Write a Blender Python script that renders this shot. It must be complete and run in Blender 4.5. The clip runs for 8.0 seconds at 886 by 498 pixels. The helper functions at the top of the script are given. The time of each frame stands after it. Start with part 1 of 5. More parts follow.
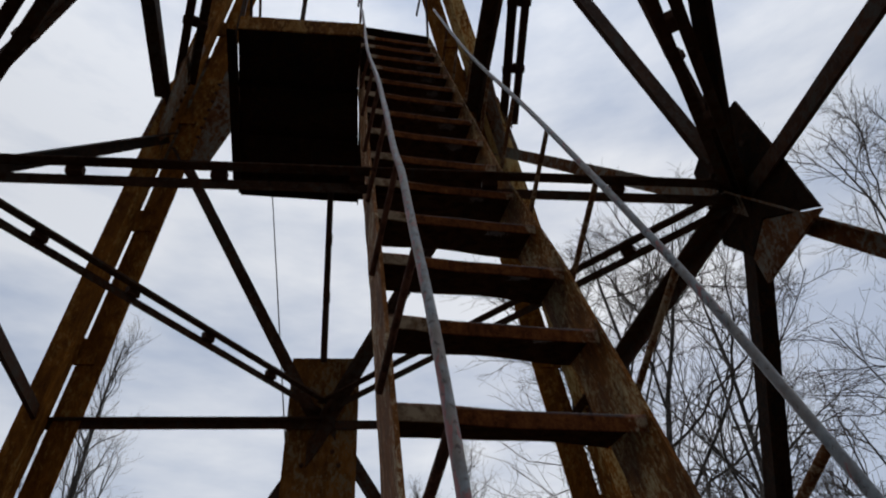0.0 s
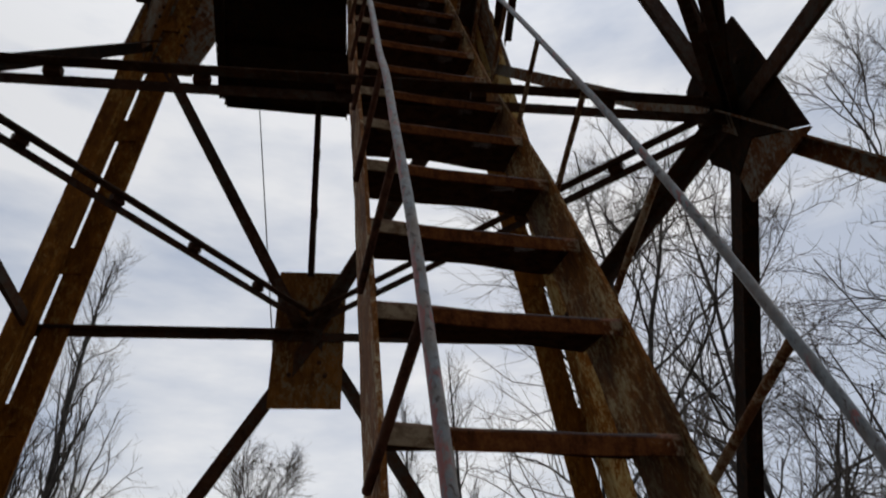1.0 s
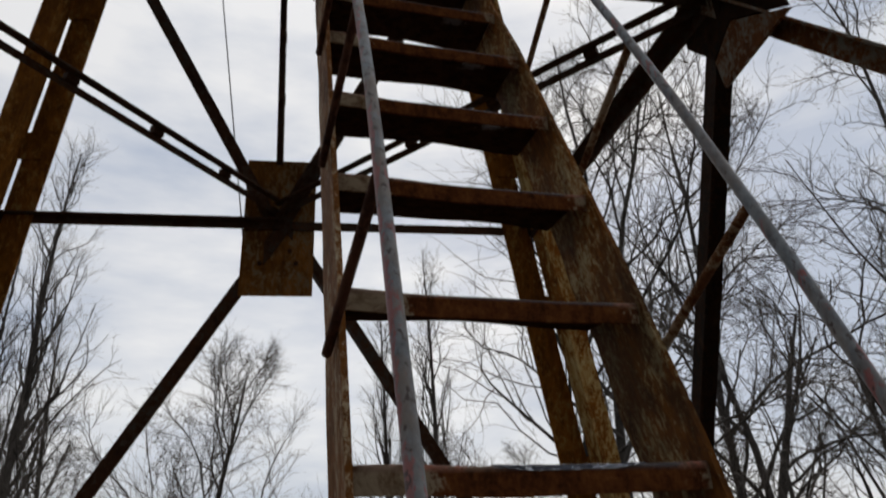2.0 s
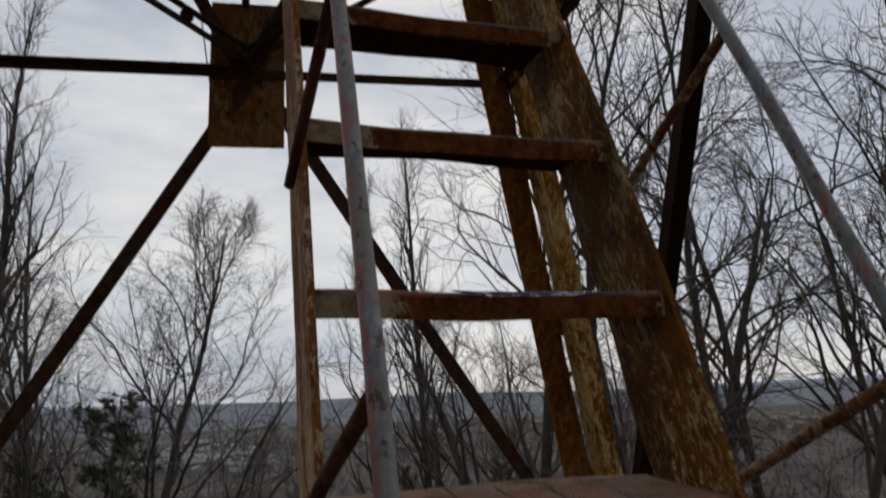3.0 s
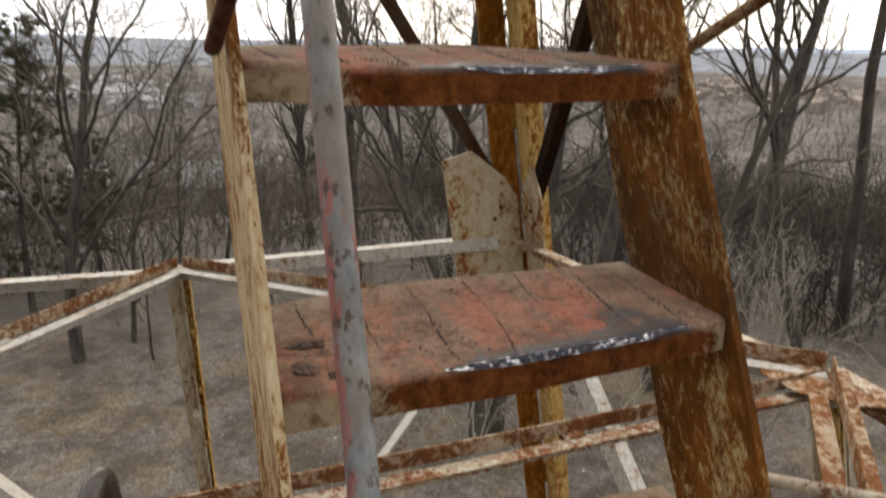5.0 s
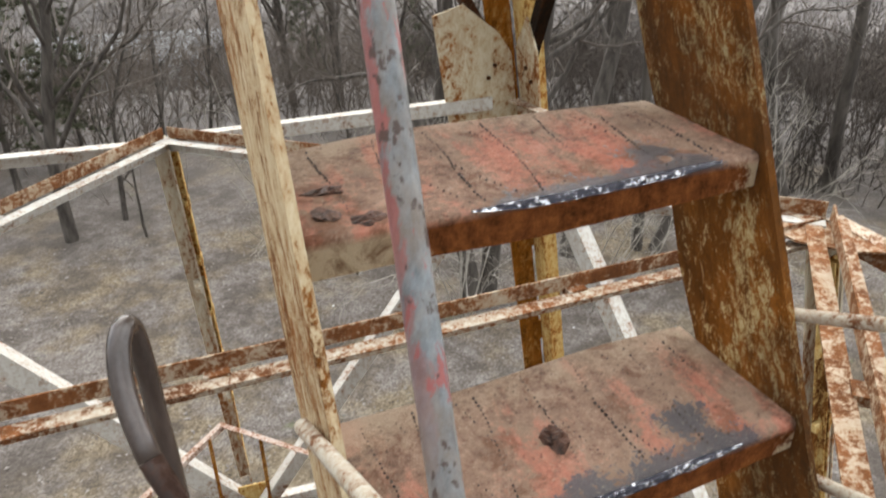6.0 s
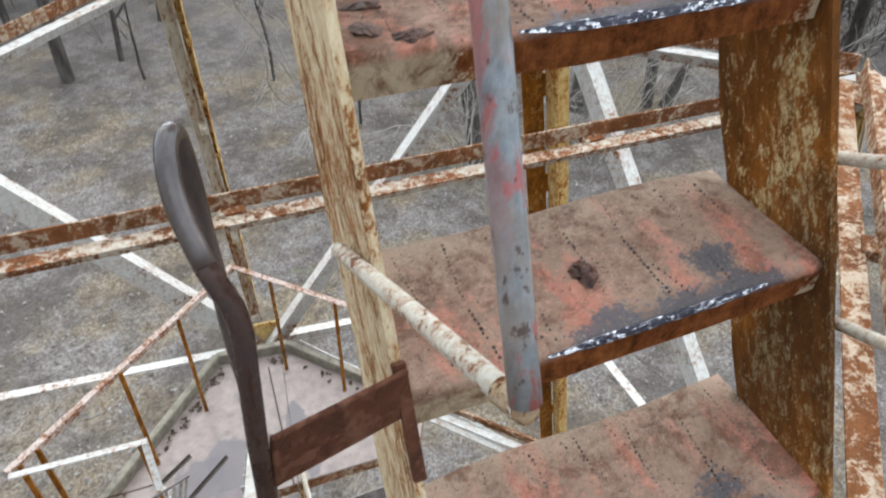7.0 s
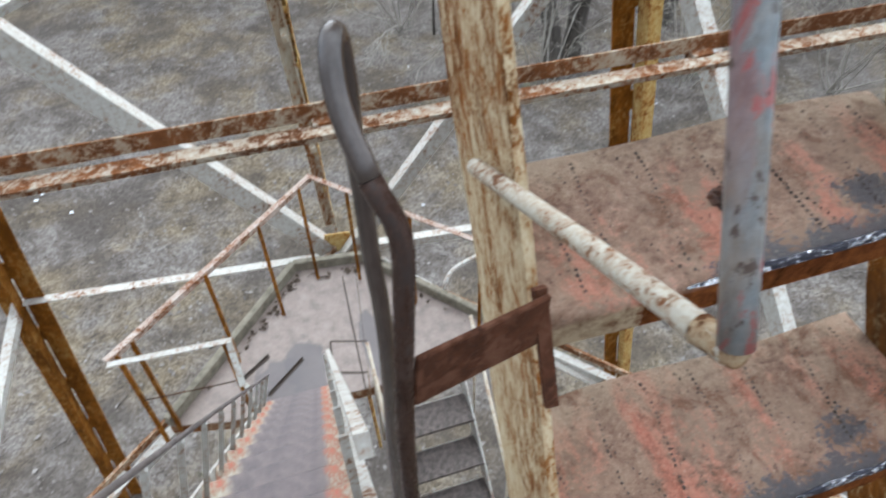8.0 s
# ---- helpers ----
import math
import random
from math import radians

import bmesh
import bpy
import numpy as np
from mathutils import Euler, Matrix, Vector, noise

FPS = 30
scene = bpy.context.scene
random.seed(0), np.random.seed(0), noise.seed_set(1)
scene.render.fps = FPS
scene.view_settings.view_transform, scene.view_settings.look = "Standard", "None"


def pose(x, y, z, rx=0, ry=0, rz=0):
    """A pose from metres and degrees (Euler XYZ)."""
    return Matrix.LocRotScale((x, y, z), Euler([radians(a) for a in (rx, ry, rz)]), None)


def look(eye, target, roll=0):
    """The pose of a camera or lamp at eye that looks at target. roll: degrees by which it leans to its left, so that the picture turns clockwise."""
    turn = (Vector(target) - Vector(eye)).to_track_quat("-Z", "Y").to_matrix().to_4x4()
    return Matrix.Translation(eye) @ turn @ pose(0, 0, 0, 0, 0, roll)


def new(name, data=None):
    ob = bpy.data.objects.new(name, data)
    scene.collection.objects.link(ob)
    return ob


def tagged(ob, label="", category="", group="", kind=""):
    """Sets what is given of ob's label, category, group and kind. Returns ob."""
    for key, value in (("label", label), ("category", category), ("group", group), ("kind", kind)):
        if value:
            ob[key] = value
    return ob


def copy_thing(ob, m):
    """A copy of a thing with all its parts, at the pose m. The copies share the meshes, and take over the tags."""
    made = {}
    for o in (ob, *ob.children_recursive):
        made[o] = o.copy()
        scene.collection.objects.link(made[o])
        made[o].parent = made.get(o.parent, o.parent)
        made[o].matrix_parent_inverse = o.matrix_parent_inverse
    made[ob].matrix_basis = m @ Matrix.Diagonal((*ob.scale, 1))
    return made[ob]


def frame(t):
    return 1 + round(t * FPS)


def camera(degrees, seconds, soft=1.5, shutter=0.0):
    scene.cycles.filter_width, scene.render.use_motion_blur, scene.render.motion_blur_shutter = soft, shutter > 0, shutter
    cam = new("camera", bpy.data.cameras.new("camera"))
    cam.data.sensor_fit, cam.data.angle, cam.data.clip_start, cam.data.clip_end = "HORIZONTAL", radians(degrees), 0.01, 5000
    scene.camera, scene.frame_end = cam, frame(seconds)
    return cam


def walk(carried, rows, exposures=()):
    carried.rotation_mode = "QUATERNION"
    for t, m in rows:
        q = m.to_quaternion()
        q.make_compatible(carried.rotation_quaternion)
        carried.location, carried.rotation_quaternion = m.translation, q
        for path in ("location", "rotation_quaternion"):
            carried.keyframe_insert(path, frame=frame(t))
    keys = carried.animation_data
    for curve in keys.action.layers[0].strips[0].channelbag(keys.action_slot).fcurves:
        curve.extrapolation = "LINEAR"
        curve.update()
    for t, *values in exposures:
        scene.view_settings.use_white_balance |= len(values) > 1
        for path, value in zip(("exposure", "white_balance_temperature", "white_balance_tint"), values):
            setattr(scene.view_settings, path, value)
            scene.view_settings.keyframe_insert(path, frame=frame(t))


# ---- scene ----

# ---------------------------------------------------------------- camera
cam = camera(65.33, 8.0, soft=2.0, shutter=0.4)
ROWS = [
    (0.0, -0.198, -0.782, 0.581, 128.567, 2.415, -11.578),
    (0.5, -0.180, -0.768, 0.556, 126.05, 2.0, -11.955),
    (1.0, -0.173, -0.757, 0.538, 122.367, 1.858, -12.894),
    (1.5, -0.159, -0.738, 0.517, 118.525, 2.212, -14.087),
    (3.0, -0.111, -0.700, 0.455, 102.457, 2.453, -16.761),
    (3.5, -0.109, -0.682, 0.423, 95.796, 2.062, -18.563),
    (4.0, -0.101, -0.662, 0.389, 88.349, 0.4, -19.798),
    (4.5, -0.095, -0.647, 0.361, 81.953, -0.164, -20.102),
    (5.0, -0.095, -0.602, 0.322, 73.969, -0.845, -22.828),
    (6.5, -0.134, -0.553, 0.263, 57.549, 0.507, -24.064),
    (7.0, -0.151, -0.543, 0.246, 51.073, -0.745, -23.305),
    (7.5, -0.173, -0.521, 0.234, 48.579, -0.397, -21.448),
    (8.0, -0.207, -0.492, 0.225, 44.153, 1.137, -17.749),
]
EXPOSURES = [(0.0, -0.16, 6450, 10), (0.5, -0.19, 6600, 10), (1.5, 0.03, 6850, 10), (3.0, -0.12, 7050, 10), (3.5, -0.05, 7150, 10), (4.0, 0.25, 7350, 10), (4.5, 0.93, 7900, 10), (5.0, 1.7, 8000, 10), (6.5, 2.50, 6700, 7), (8.0, 2.32, 6250, 5)]
walk(cam, [(t, pose(x, y, z, a, b, c)) for t, x, y, z, a, b, c in ROWS], EXPOSURES)

# ---------------------------------------------------------------- sky and sun
world = bpy.data.worlds.new("overcast_sky")
scene.world = world
world.use_nodes = True
wn, wl = world.node_tree.nodes, world.node_tree.links
wn.clear()
sky = wn.new("ShaderNodeTexSky")
sky.sky_type, sky.sun_disc = "NISHITA", False
sky.sun_elevation, sky.sun_rotation = radians(31), radians(30)
bg_sky = wn.new("ShaderNodeBackground")
bg_sky.inputs[1].default_value = 0.05
wl.new(sky.outputs[0], bg_sky.inputs[0])
wco = wn.new("ShaderNodeTexCoord")
wmap = wn.new("ShaderNodeMapping")
wmap.inputs["Scale"].default_value = (1.0, 1.0, 3.2)
wl.new(wco.outputs["Generated"], wmap.inputs[0])
wno = wn.new("ShaderNodeTexNoise")
wno.inputs["Scale"].default_value = 2.2
wno.inputs["Detail"].default_value = 6
wno.inputs["Roughness"].default_value = 0.55
wl.new(wmap.outputs[0], wno.inputs[0])
wra = wn.new("ShaderNodeValToRGB")
wra.color_ramp.elements[0].position, wra.color_ramp.elements[0].color = 0.38, (0.47, 0.545, 0.69, 1)
wra.color_ramp.elements[1].position, wra.color_ramp.elements[1].color = 0.62, (0.85, 0.88, 0.935, 1)
wl.new(wno.outputs[0], wra.inputs[0])
bg_cloud = wn.new("ShaderNodeBackground")
bg_cloud.inputs[1].default_value = 0.95
# the veiled sun stands ahead and to the right: the overcast is brighter on that side and dimmer behind
wdir = wn.new("ShaderNodeVectorMath")
wdir.operation = "DOT_PRODUCT"
wdir.inputs[1].default_value = (0.42, 0.74, 0.52)
wl.new(wco.outputs["Generated"], wdir.inputs[0])
wrange = wn.new("ShaderNodeMapRange")
wrange.interpolation_type = "SMOOTHSTEP"
wrange.inputs[1].default_value, wrange.inputs[2].default_value = -0.9, 0.9
wrange.inputs[3].default_value, wrange.inputs[4].default_value = 0.24, 1.12
wl.new(wdir.outputs["Value"], wrange.inputs[0])
wmul = wn.new("ShaderNodeVectorMath")
wmul.operation = "SCALE"
wl.new(wra.outputs[0], wmul.inputs[0])
# an overcast sky is brightest overhead
wsep = wn.new("ShaderNodeSeparateXYZ")
wl.new(wco.outputs["Generated"], wsep.inputs[0])
wzen = wn.new("ShaderNodeMapRange")
wzen.interpolation_type = "SMOOTHSTEP"
wzen.inputs[1].default_value, wzen.inputs[2].default_value = 0.60, 1.0
wzen.inputs[3].default_value, wzen.inputs[4].default_value = 1.0, 1.35
wl.new(wsep.outputs[2], wzen.inputs[0])
wprod = wn.new("ShaderNodeMath")
wprod.operation = "MULTIPLY"
wl.new(wrange.outputs[0], wprod.inputs[0])
wl.new(wzen.outputs[0], wprod.inputs[1])
wl.new(wprod.outputs[0], wmul.inputs["Scale"])
wl.new(wmul.outputs[0], bg_cloud.inputs[0])
wmix = wn.new("ShaderNodeMixShader")
wmix.inputs[0].default_value = 0.85
wl.new(bg_sky.outputs[0], wmix.inputs[1])
wl.new(bg_cloud.outputs[0], wmix.inputs[2])
wout = wn.new("ShaderNodeOutputWorld")
wl.new(wmix.outputs[0], wout.inputs[0])

sun_data = bpy.data.lights.new("sun", "SUN")
sun_data.energy, sun_data.angle, sun_data.color = 0.5, radians(100), (1.0, 0.96, 0.9)
sun = new("sun", sun_data)
sun.matrix_world = look((8.4, 14.8, 10.4), (0, 0, 0))


# ---------------------------------------------------------------- materials
def nodes_of(name):
    m = bpy.data.materials.new(name)
    m.use_nodes = True
    t = m.node_tree
    return m, t.nodes, t.links, t.nodes["Principled BSDF"]


def noise_node(n, l, scale, detail=6, rough=0.6, stretch=(1, 1, 1), space="Object", shift=0.0):
    co = n.new("ShaderNodeTexCoord")
    mp = n.new("ShaderNodeMapping")
    mp.inputs["Scale"].default_value = stretch
    mp.inputs["Location"].default_value = (shift, shift * 0.7, shift * 1.3)
    l.new(co.outputs[space], mp.inputs[0])
    t = n.new("ShaderNodeTexNoise")
    t.inputs["Scale"].default_value = scale
    t.inputs["Detail"].default_value = detail
    t.inputs["Roughness"].default_value = rough
    l.new(mp.outputs[0], t.inputs[0])
    return t.outputs[0]


def ramp(n, l, src, stops):
    r = n.new("ShaderNodeValToRGB")
    e = r.color_ramp.elements
    e[0].position, e[0].color = stops[0][0], (*stops[0][1], 1)
    e[1].position, e[1].color = stops[-1][0], (*stops[-1][1], 1)
    for p, c in stops[1:-1]:
        k = e.new(p)
        k.color = (*c, 1)
    l.new(src, r.inputs[0])
    return r.outputs[0]


def mix(n, l, fac, a, b):
    m = n.new("ShaderNodeMix")
    m.data_type = "RGBA"
    l.new(fac, m.inputs[0])
    for src, i in ((a, 6), (b, 7)):
        if isinstance(src, tuple):
            m.inputs[i].default_value = (*src, 1)
        else:
            l.new(src, m.inputs[i])
    return m.outputs[2]


def bump(n, l, bsdf, src, strength, dist):
    b = n.new("ShaderNodeBump")
    b.inputs["Strength"].default_value = strength
    b.inputs["Distance"].default_value = dist
    l.new(src, b.inputs["Height"])
    l.new(b.outputs[0], bsdf.inputs["Normal"])


def axis_value(n, l, axis, lo, hi, space="Object"):
    """0 to 1 along an axis of the object between lo and hi."""
    co = n.new("ShaderNodeTexCoord")
    sp = n.new("ShaderNodeSeparateXYZ")
    l.new(co.outputs[space], sp.inputs[0])
    mr = n.new("ShaderNodeMapRange")
    mr.inputs[1].default_value, mr.inputs[2].default_value = lo, hi
    l.new(sp.outputs["XYZ".index(axis)], mr.inputs[0])
    return mr.outputs[0]


def math_node(n, l, op, a, b_):
    k = n.new("ShaderNodeMath")
    k.operation = op
    k.use_clamp = False
    for i, v in enumerate((a, b_)):
        if isinstance(v, (int, float)):
            k.inputs[i].default_value = v
        else:
            l.new(v, k.inputs[i])
    return k.outputs[0]


def coords(n, l, stretch, tilt, shift):
    """Object coordinates turned by tilt degrees about x, then stretched."""
    co = n.new("ShaderNodeTexCoord")
    turn = n.new("ShaderNodeMapping")
    turn.inputs["Rotation"].default_value = (radians(tilt), 0, 0)
    l.new(co.outputs["Object"], turn.inputs[0])
    mp = n.new("ShaderNodeMapping")
    mp.inputs["Scale"].default_value = stretch
    mp.inputs["Location"].default_value = (shift, shift * 0.7, shift * 1.3)
    l.new(turn.outputs[0], mp.inputs[0])
    return mp.outputs[0]


def grain(n, l, vec, scale, detail=6, rough=0.6, twist=0.0):
    t = n.new("ShaderNodeTexNoise")
    t.inputs["Scale"].default_value = scale
    t.inputs["Detail"].default_value = detail
    t.inputs["Roughness"].default_value = rough
    t.inputs["Distortion"].default_value = twist
    l.new(vec, t.inputs[0])
    return t.outputs[0]


def rusty_paint(name, paint, paint2, rust_dark, rust_light, cover, stretch=(1, 1, 1), scale=9.0, rough=0.75, rise=0.0, tilt=0.0, sooty=0.0):
    """Flaking paint over rust: ragged flakes, long run-off stains and specks; cover is the share of rust."""
    m, n, l, b = nodes_of(name)
    big = grain(n, l, coords(n, l, stretch, tilt, 3.0), scale * 0.33, 4, 0.6, 0.3)
    mid_ = grain(n, l, coords(n, l, stretch, tilt, 0.0), scale * 2.6, 8, 0.72, 0.5)
    fine = grain(n, l, coords(n, l, tuple(x ** 0.6 for x in stretch), tilt, 5.0), scale * 9.0, 6, 0.75)
    runs = grain(n, l, coords(n, l, (stretch[0], stretch[1], stretch[2] * 0.3), tilt, 17.0), scale * 2.2, 5, 0.6)
    w = math_node(n, l, "ADD", math_node(n, l, "MULTIPLY", big, 0.28), math_node(n, l, "ADD", math_node(n, l, "MULTIPLY", mid_, 0.42), math_node(n, l, "MULTIPLY", fine, 0.30)))
    if rise:
        w = math_node(n, l, "ADD", w, math_node(n, l, "MULTIPLY", math_node(n, l, "SUBTRACT", axis_value(n, l, "Z", -0.5, 0.7), 0.5), rise))
    edge = 0.5 + (0.5 - cover) * 0.27
    mask = ramp(n, l, w, [(edge - 0.012, (0, 0, 0)), (edge + 0.022, (1, 1, 1))])
    p = mix(n, l, ramp(n, l, mid_, [(0.36, (0, 0, 0)), (0.64, (1, 1, 1))]), paint, paint2)
    halo = ramp(n, l, w, [(edge - 0.075, (0, 0, 0)), (edge - 0.025, (0.30, 0.30, 0.30)), (edge, (0.75, 0.75, 0.75))])
    p = mix(n, l, halo, p, tuple(0.35 * x + 0.75 * y for x, y in zip(paint2, rust_light)))
    stain = ramp(n, l, runs, [(0.52, (0, 0, 0)), (0.70, (0.55, 0.55, 0.55))])
    p = mix(n, l, stain, p, tuple(0.55 * x + 0.45 * y for x, y in zip(paint2, rust_light)))
    lively = math_node(n, l, "ADD", math_node(n, l, "MULTIPLY", fine, 0.42), math_node(n, l, "ADD", math_node(n, l, "MULTIPLY", grain(n, l, coords(n, l, stretch, tilt, 11.0), scale * 1.1, 7, 0.68, 0.4), 0.38), math_node(n, l, "MULTIPLY", runs, 0.20)))
    ochre = tuple(min(1.0, 1.25 * y + 0.012) for y in rust_light)
    r = ramp(n, l, lively, [(0.39, rust_dark), (0.47, tuple(0.5 * (x + y) for x, y in zip(rust_dark, rust_light))), (0.54, rust_light), (0.66, ochre)])
    deep = ramp(n, l, w, [(edge + 0.01, (0, 0, 0)), (edge + 0.10, (0.55, 0.55, 0.55))])
    r = mix(n, l, deep, r, tuple(0.65 * x + 0.35 * y for x, y in zip(rust_dark, rust_light)))
    soot = ramp(n, l, grain(n, l, coords(n, l, stretch, tilt, 23.0), scale * 0.14, 4, 0.6, 0.3), [(0.50, (0, 0, 0)), (0.66, (0.65, 0.65, 0.65))])
    r = mix(n, l, soot, r, tuple(1.2 * x for x in rust_dark))
    c = mix(n, l, mask, p, r)
    if sooty:
        smear = grain(n, l, coords(n, l, (1, 1, 0.6), tilt, 31.0), 5.0, 5, 0.55, 0.4)
        c = mix(n, l, ramp(n, l, smear, [(0.44, (0, 0, 0)), (0.58, (sooty,) * 3)]), c, (0.030, 0.017, 0.010))
    pits = ramp(n, l, fine, [(0.26, (0.6, 0.6, 0.6)), (0.34, (0, 0, 0))])
    l.new(mix(n, l, pits, c, rust_dark), b.inputs["Base Color"])
    l.new(ramp(n, l, fine, [(0.3, (rough - 0.15,) * 3), (0.7, (min(1.0, rough + 0.12),) * 3)]), b.inputs["Roughness"])
    b.inputs["Specular IOR Level"].default_value = 0.05
    relief = math_node(n, l, "ADD", math_node(n, l, "MULTIPLY", fine, 0.35), math_node(n, l, "SUBTRACT", 1.0, math_node(n, l, "MULTIPLY", mask, 0.35)))
    bump(n, l, b, relief, 0.8, 0.0025)
    return m


RUST_D, RUST_L = (0.055, 0.022, 0.010), (0.20, 0.078, 0.026)
M_LEG = rusty_paint("rusty_ochre_paint", (0.34, 0.215, 0.075), (0.24, 0.12, 0.030), (0.042, 0.016, 0.004), (0.29, 0.105, 0.013), 0.64, (1, 1, 0.5), 13.0)
M_CREAM = rusty_paint("cream_gusset_paint", (0.54, 0.49, 0.37), (0.44, 0.36, 0.23), (0.05, 0.019, 0.008), (0.26, 0.094, 0.022), 0.43, (1, 1, 0.6), 7.0)
# base darkened so the upper members hold their backlit shade in the colour
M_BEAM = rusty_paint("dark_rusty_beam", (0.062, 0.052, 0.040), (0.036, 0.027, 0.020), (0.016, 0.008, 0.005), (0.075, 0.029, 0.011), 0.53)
M_RUSTY = rusty_paint("rust_through_white_paint", (0.43, 0.36, 0.27), (0.33, 0.25, 0.17), (0.07, 0.028, 0.012), (0.22, 0.088, 0.034), 0.54, (1, 1, 1), 11.0)
M_WHITE = rusty_paint("chalky_white_paint", (0.51, 0.505, 0.47), (0.41, 0.385, 0.335), RUST_D, RUST_L, 0.27, (1, 1, 1), 12.0)
M_TIE = rusty_paint("rust_streaked_cream", (0.50, 0.46, 0.38), (0.40, 0.33, 0.24), (0.06, 0.024, 0.011), (0.24, 0.092, 0.035), 0.46, (1, 1, 1), 15.0)
M_STRING = rusty_paint("cream_paint_flaking", (0.55, 0.455, 0.255), (0.46, 0.33, 0.14), (0.046, 0.018, 0.005), (0.275, 0.099, 0.017), 0.61, (1.1, 1.1, 0.5), 34.0, rise=0.0, tilt=24.0, sooty=0.62)
M_STRING_PALE = rusty_paint("cream_paint_streaked", (0.58, 0.485, 0.325), (0.47, 0.355, 0.205), (0.050, 0.019, 0.006), (0.275, 0.099, 0.021), 0.49, (1.0, 1.0, 0.42), 34.0, rise=0.07, tilt=24.0)
M_POST = rusty_paint("rusty_cream_posts", (0.59, 0.46, 0.22), (0.50, 0.34, 0.11), (0.06, 0.022, 0.009), (0.32, 0.115, 0.018), 0.47, (1, 1, 0.45), 13.0)
M_POSTGREY = rusty_paint("grey_cream_posts", (0.50, 0.46, 0.37), (0.40, 0.345, 0.25), (0.06, 0.024, 0.011), (0.25, 0.092, 0.024), 0.36, (1, 1, 0.25), 12.0, rise=-0.02)
M_GREYRUST = rusty_paint("grey_rusty_paint", (0.21, 0.20, 0.165), (0.15, 0.13, 0.095), (0.035, 0.014, 0.007), (0.17, 0.062, 0.018), 0.47, (1, 1, 0.7), 9.0)
M_RAILPINK = rusty_paint("faded_pink_rail_paint", (0.48, 0.42, 0.37), (0.39, 0.31, 0.26), (0.06, 0.025, 0.012), (0.22, 0.085, 0.035), 0.42, (1, 1, 1), 24.0)
M_STRUTBROWN = rusty_paint("brown_strut_paint", (0.36, 0.285, 0.19), (0.25, 0.165, 0.09), (0.04, 0.017, 0.008), (0.19, 0.078, 0.030), 0.54, (1, 1, 1), 20.0)
M_NODE = rusty_paint("dark_gusset_rust", (0.20, 0.165, 0.105), (0.15, 0.105, 0.05), (0.040, 0.016, 0.004), (0.27, 0.105, 0.020), 0.60, (1, 1, 0.5), 10.0)
# near-black steel: shade from below and against the sky is put into the colour
M_SHADEDARK = rusty_paint("shade_dark_steel", (0.015, 0.012, 0.010), (0.010, 0.008, 0.006), (0.007, 0.004, 0.003), (0.040, 0.017, 0.007), 0.47, rough=0.85)
M_STRUT = rusty_paint("cream_strut_paint", (0.52, 0.49, 0.41), (0.42, 0.35, 0.26), RUST_D, (0.24, 0.10, 0.045), 0.31, (1, 1, 1), 30.0)
M_DARK = rusty_paint("bare_dark_iron", (0.050, 0.040, 0.036), (0.030, 0.022, 0.020), (0.014, 0.010, 0.009), (0.085, 0.040, 0.025), 0.5, (1, 1, 0.3), 10.0, 0.28)


def plain(name, a, b_, scale=8.0, rough=0.9, stretch=(1, 1, 1), strength=0.4, dist=0.01):
    m, n, l, b = nodes_of(name)
    s = noise_node(n, l, scale, 8, 0.65, stretch)
    l.new(ramp(n, l, s, [(0.35, a), (0.65, b_)]), b.inputs["Base Color"])
    b.inputs["Roughness"].default_value = rough
    b.inputs["Specular IOR Level"].default_value = 0.2
    bump(n, l, b, s, strength, dist)
    return m


M_PALEBARK = plain("pale_branches", (0.20, 0.18, 0.15), (0.34, 0.31, 0.27), 8.0)
M_BAREGREY = plain("bare_grey_iron", (0.034, 0.026, 0.023), (0.085, 0.066, 0.057), 26.0, 0.26, (1, 1, 0.3), 0.3, 0.002)
M_BAREGREY.node_tree.nodes["Principled BSDF"].inputs["Specular IOR Level"].default_value = 0.5
M_SHADEDARK.node_tree.nodes["Principled BSDF"].inputs["Specular IOR Level"].default_value = 0.03
M_BEAM.node_tree.nodes["Principled BSDF"].inputs["Specular IOR Level"].default_value = 0.08
M_KERB = plain("weathered_timber", (0.12, 0.105, 0.078), (0.235, 0.208, 0.16), 14.0, 0.9, (1, 1, 1))
M_CHEQ = plain("dark_chequer_plate", (0.05, 0.042, 0.038), (0.15, 0.12, 0.105), 26.0, 0.6)
M_LITTER = plain("pale_scraps", (0.62, 0.63, 0.64), (0.75, 0.76, 0.76), 30.0, 0.6)
M_LEAF = plain("wet_leaves", (0.03, 0.022, 0.016), (0.085, 0.06, 0.042), 20.0, 0.8)
M_PIPEBROWN = plain("grey_brown_pipe", (0.095, 0.080, 0.074), (0.17, 0.145, 0.135), 18.0, 0.6)
M_CABLE = plain("grey_cable", (0.35, 0.37, 0.40), (0.45, 0.47, 0.5), 20.0, 0.7)
M_BEAD = plain("dark_weld", (0.022, 0.016, 0.013), (0.10, 0.075, 0.06), 160.0, 0.5)
M_SCAB = plain("dark_rust_scab", (0.022, 0.014, 0.011), (0.12, 0.058, 0.038), 120.0, 0.55, (1, 1, 1), 0.9, 0.004)
M_BRACKET = rusty_paint("brown_rust_flat", (0.13, 0.062, 0.038), (0.085, 0.038, 0.025), (0.028, 0.014, 0.010), (0.115, 0.045, 0.024), 0.55, (1, 1, 1), 14.0, 0.7)


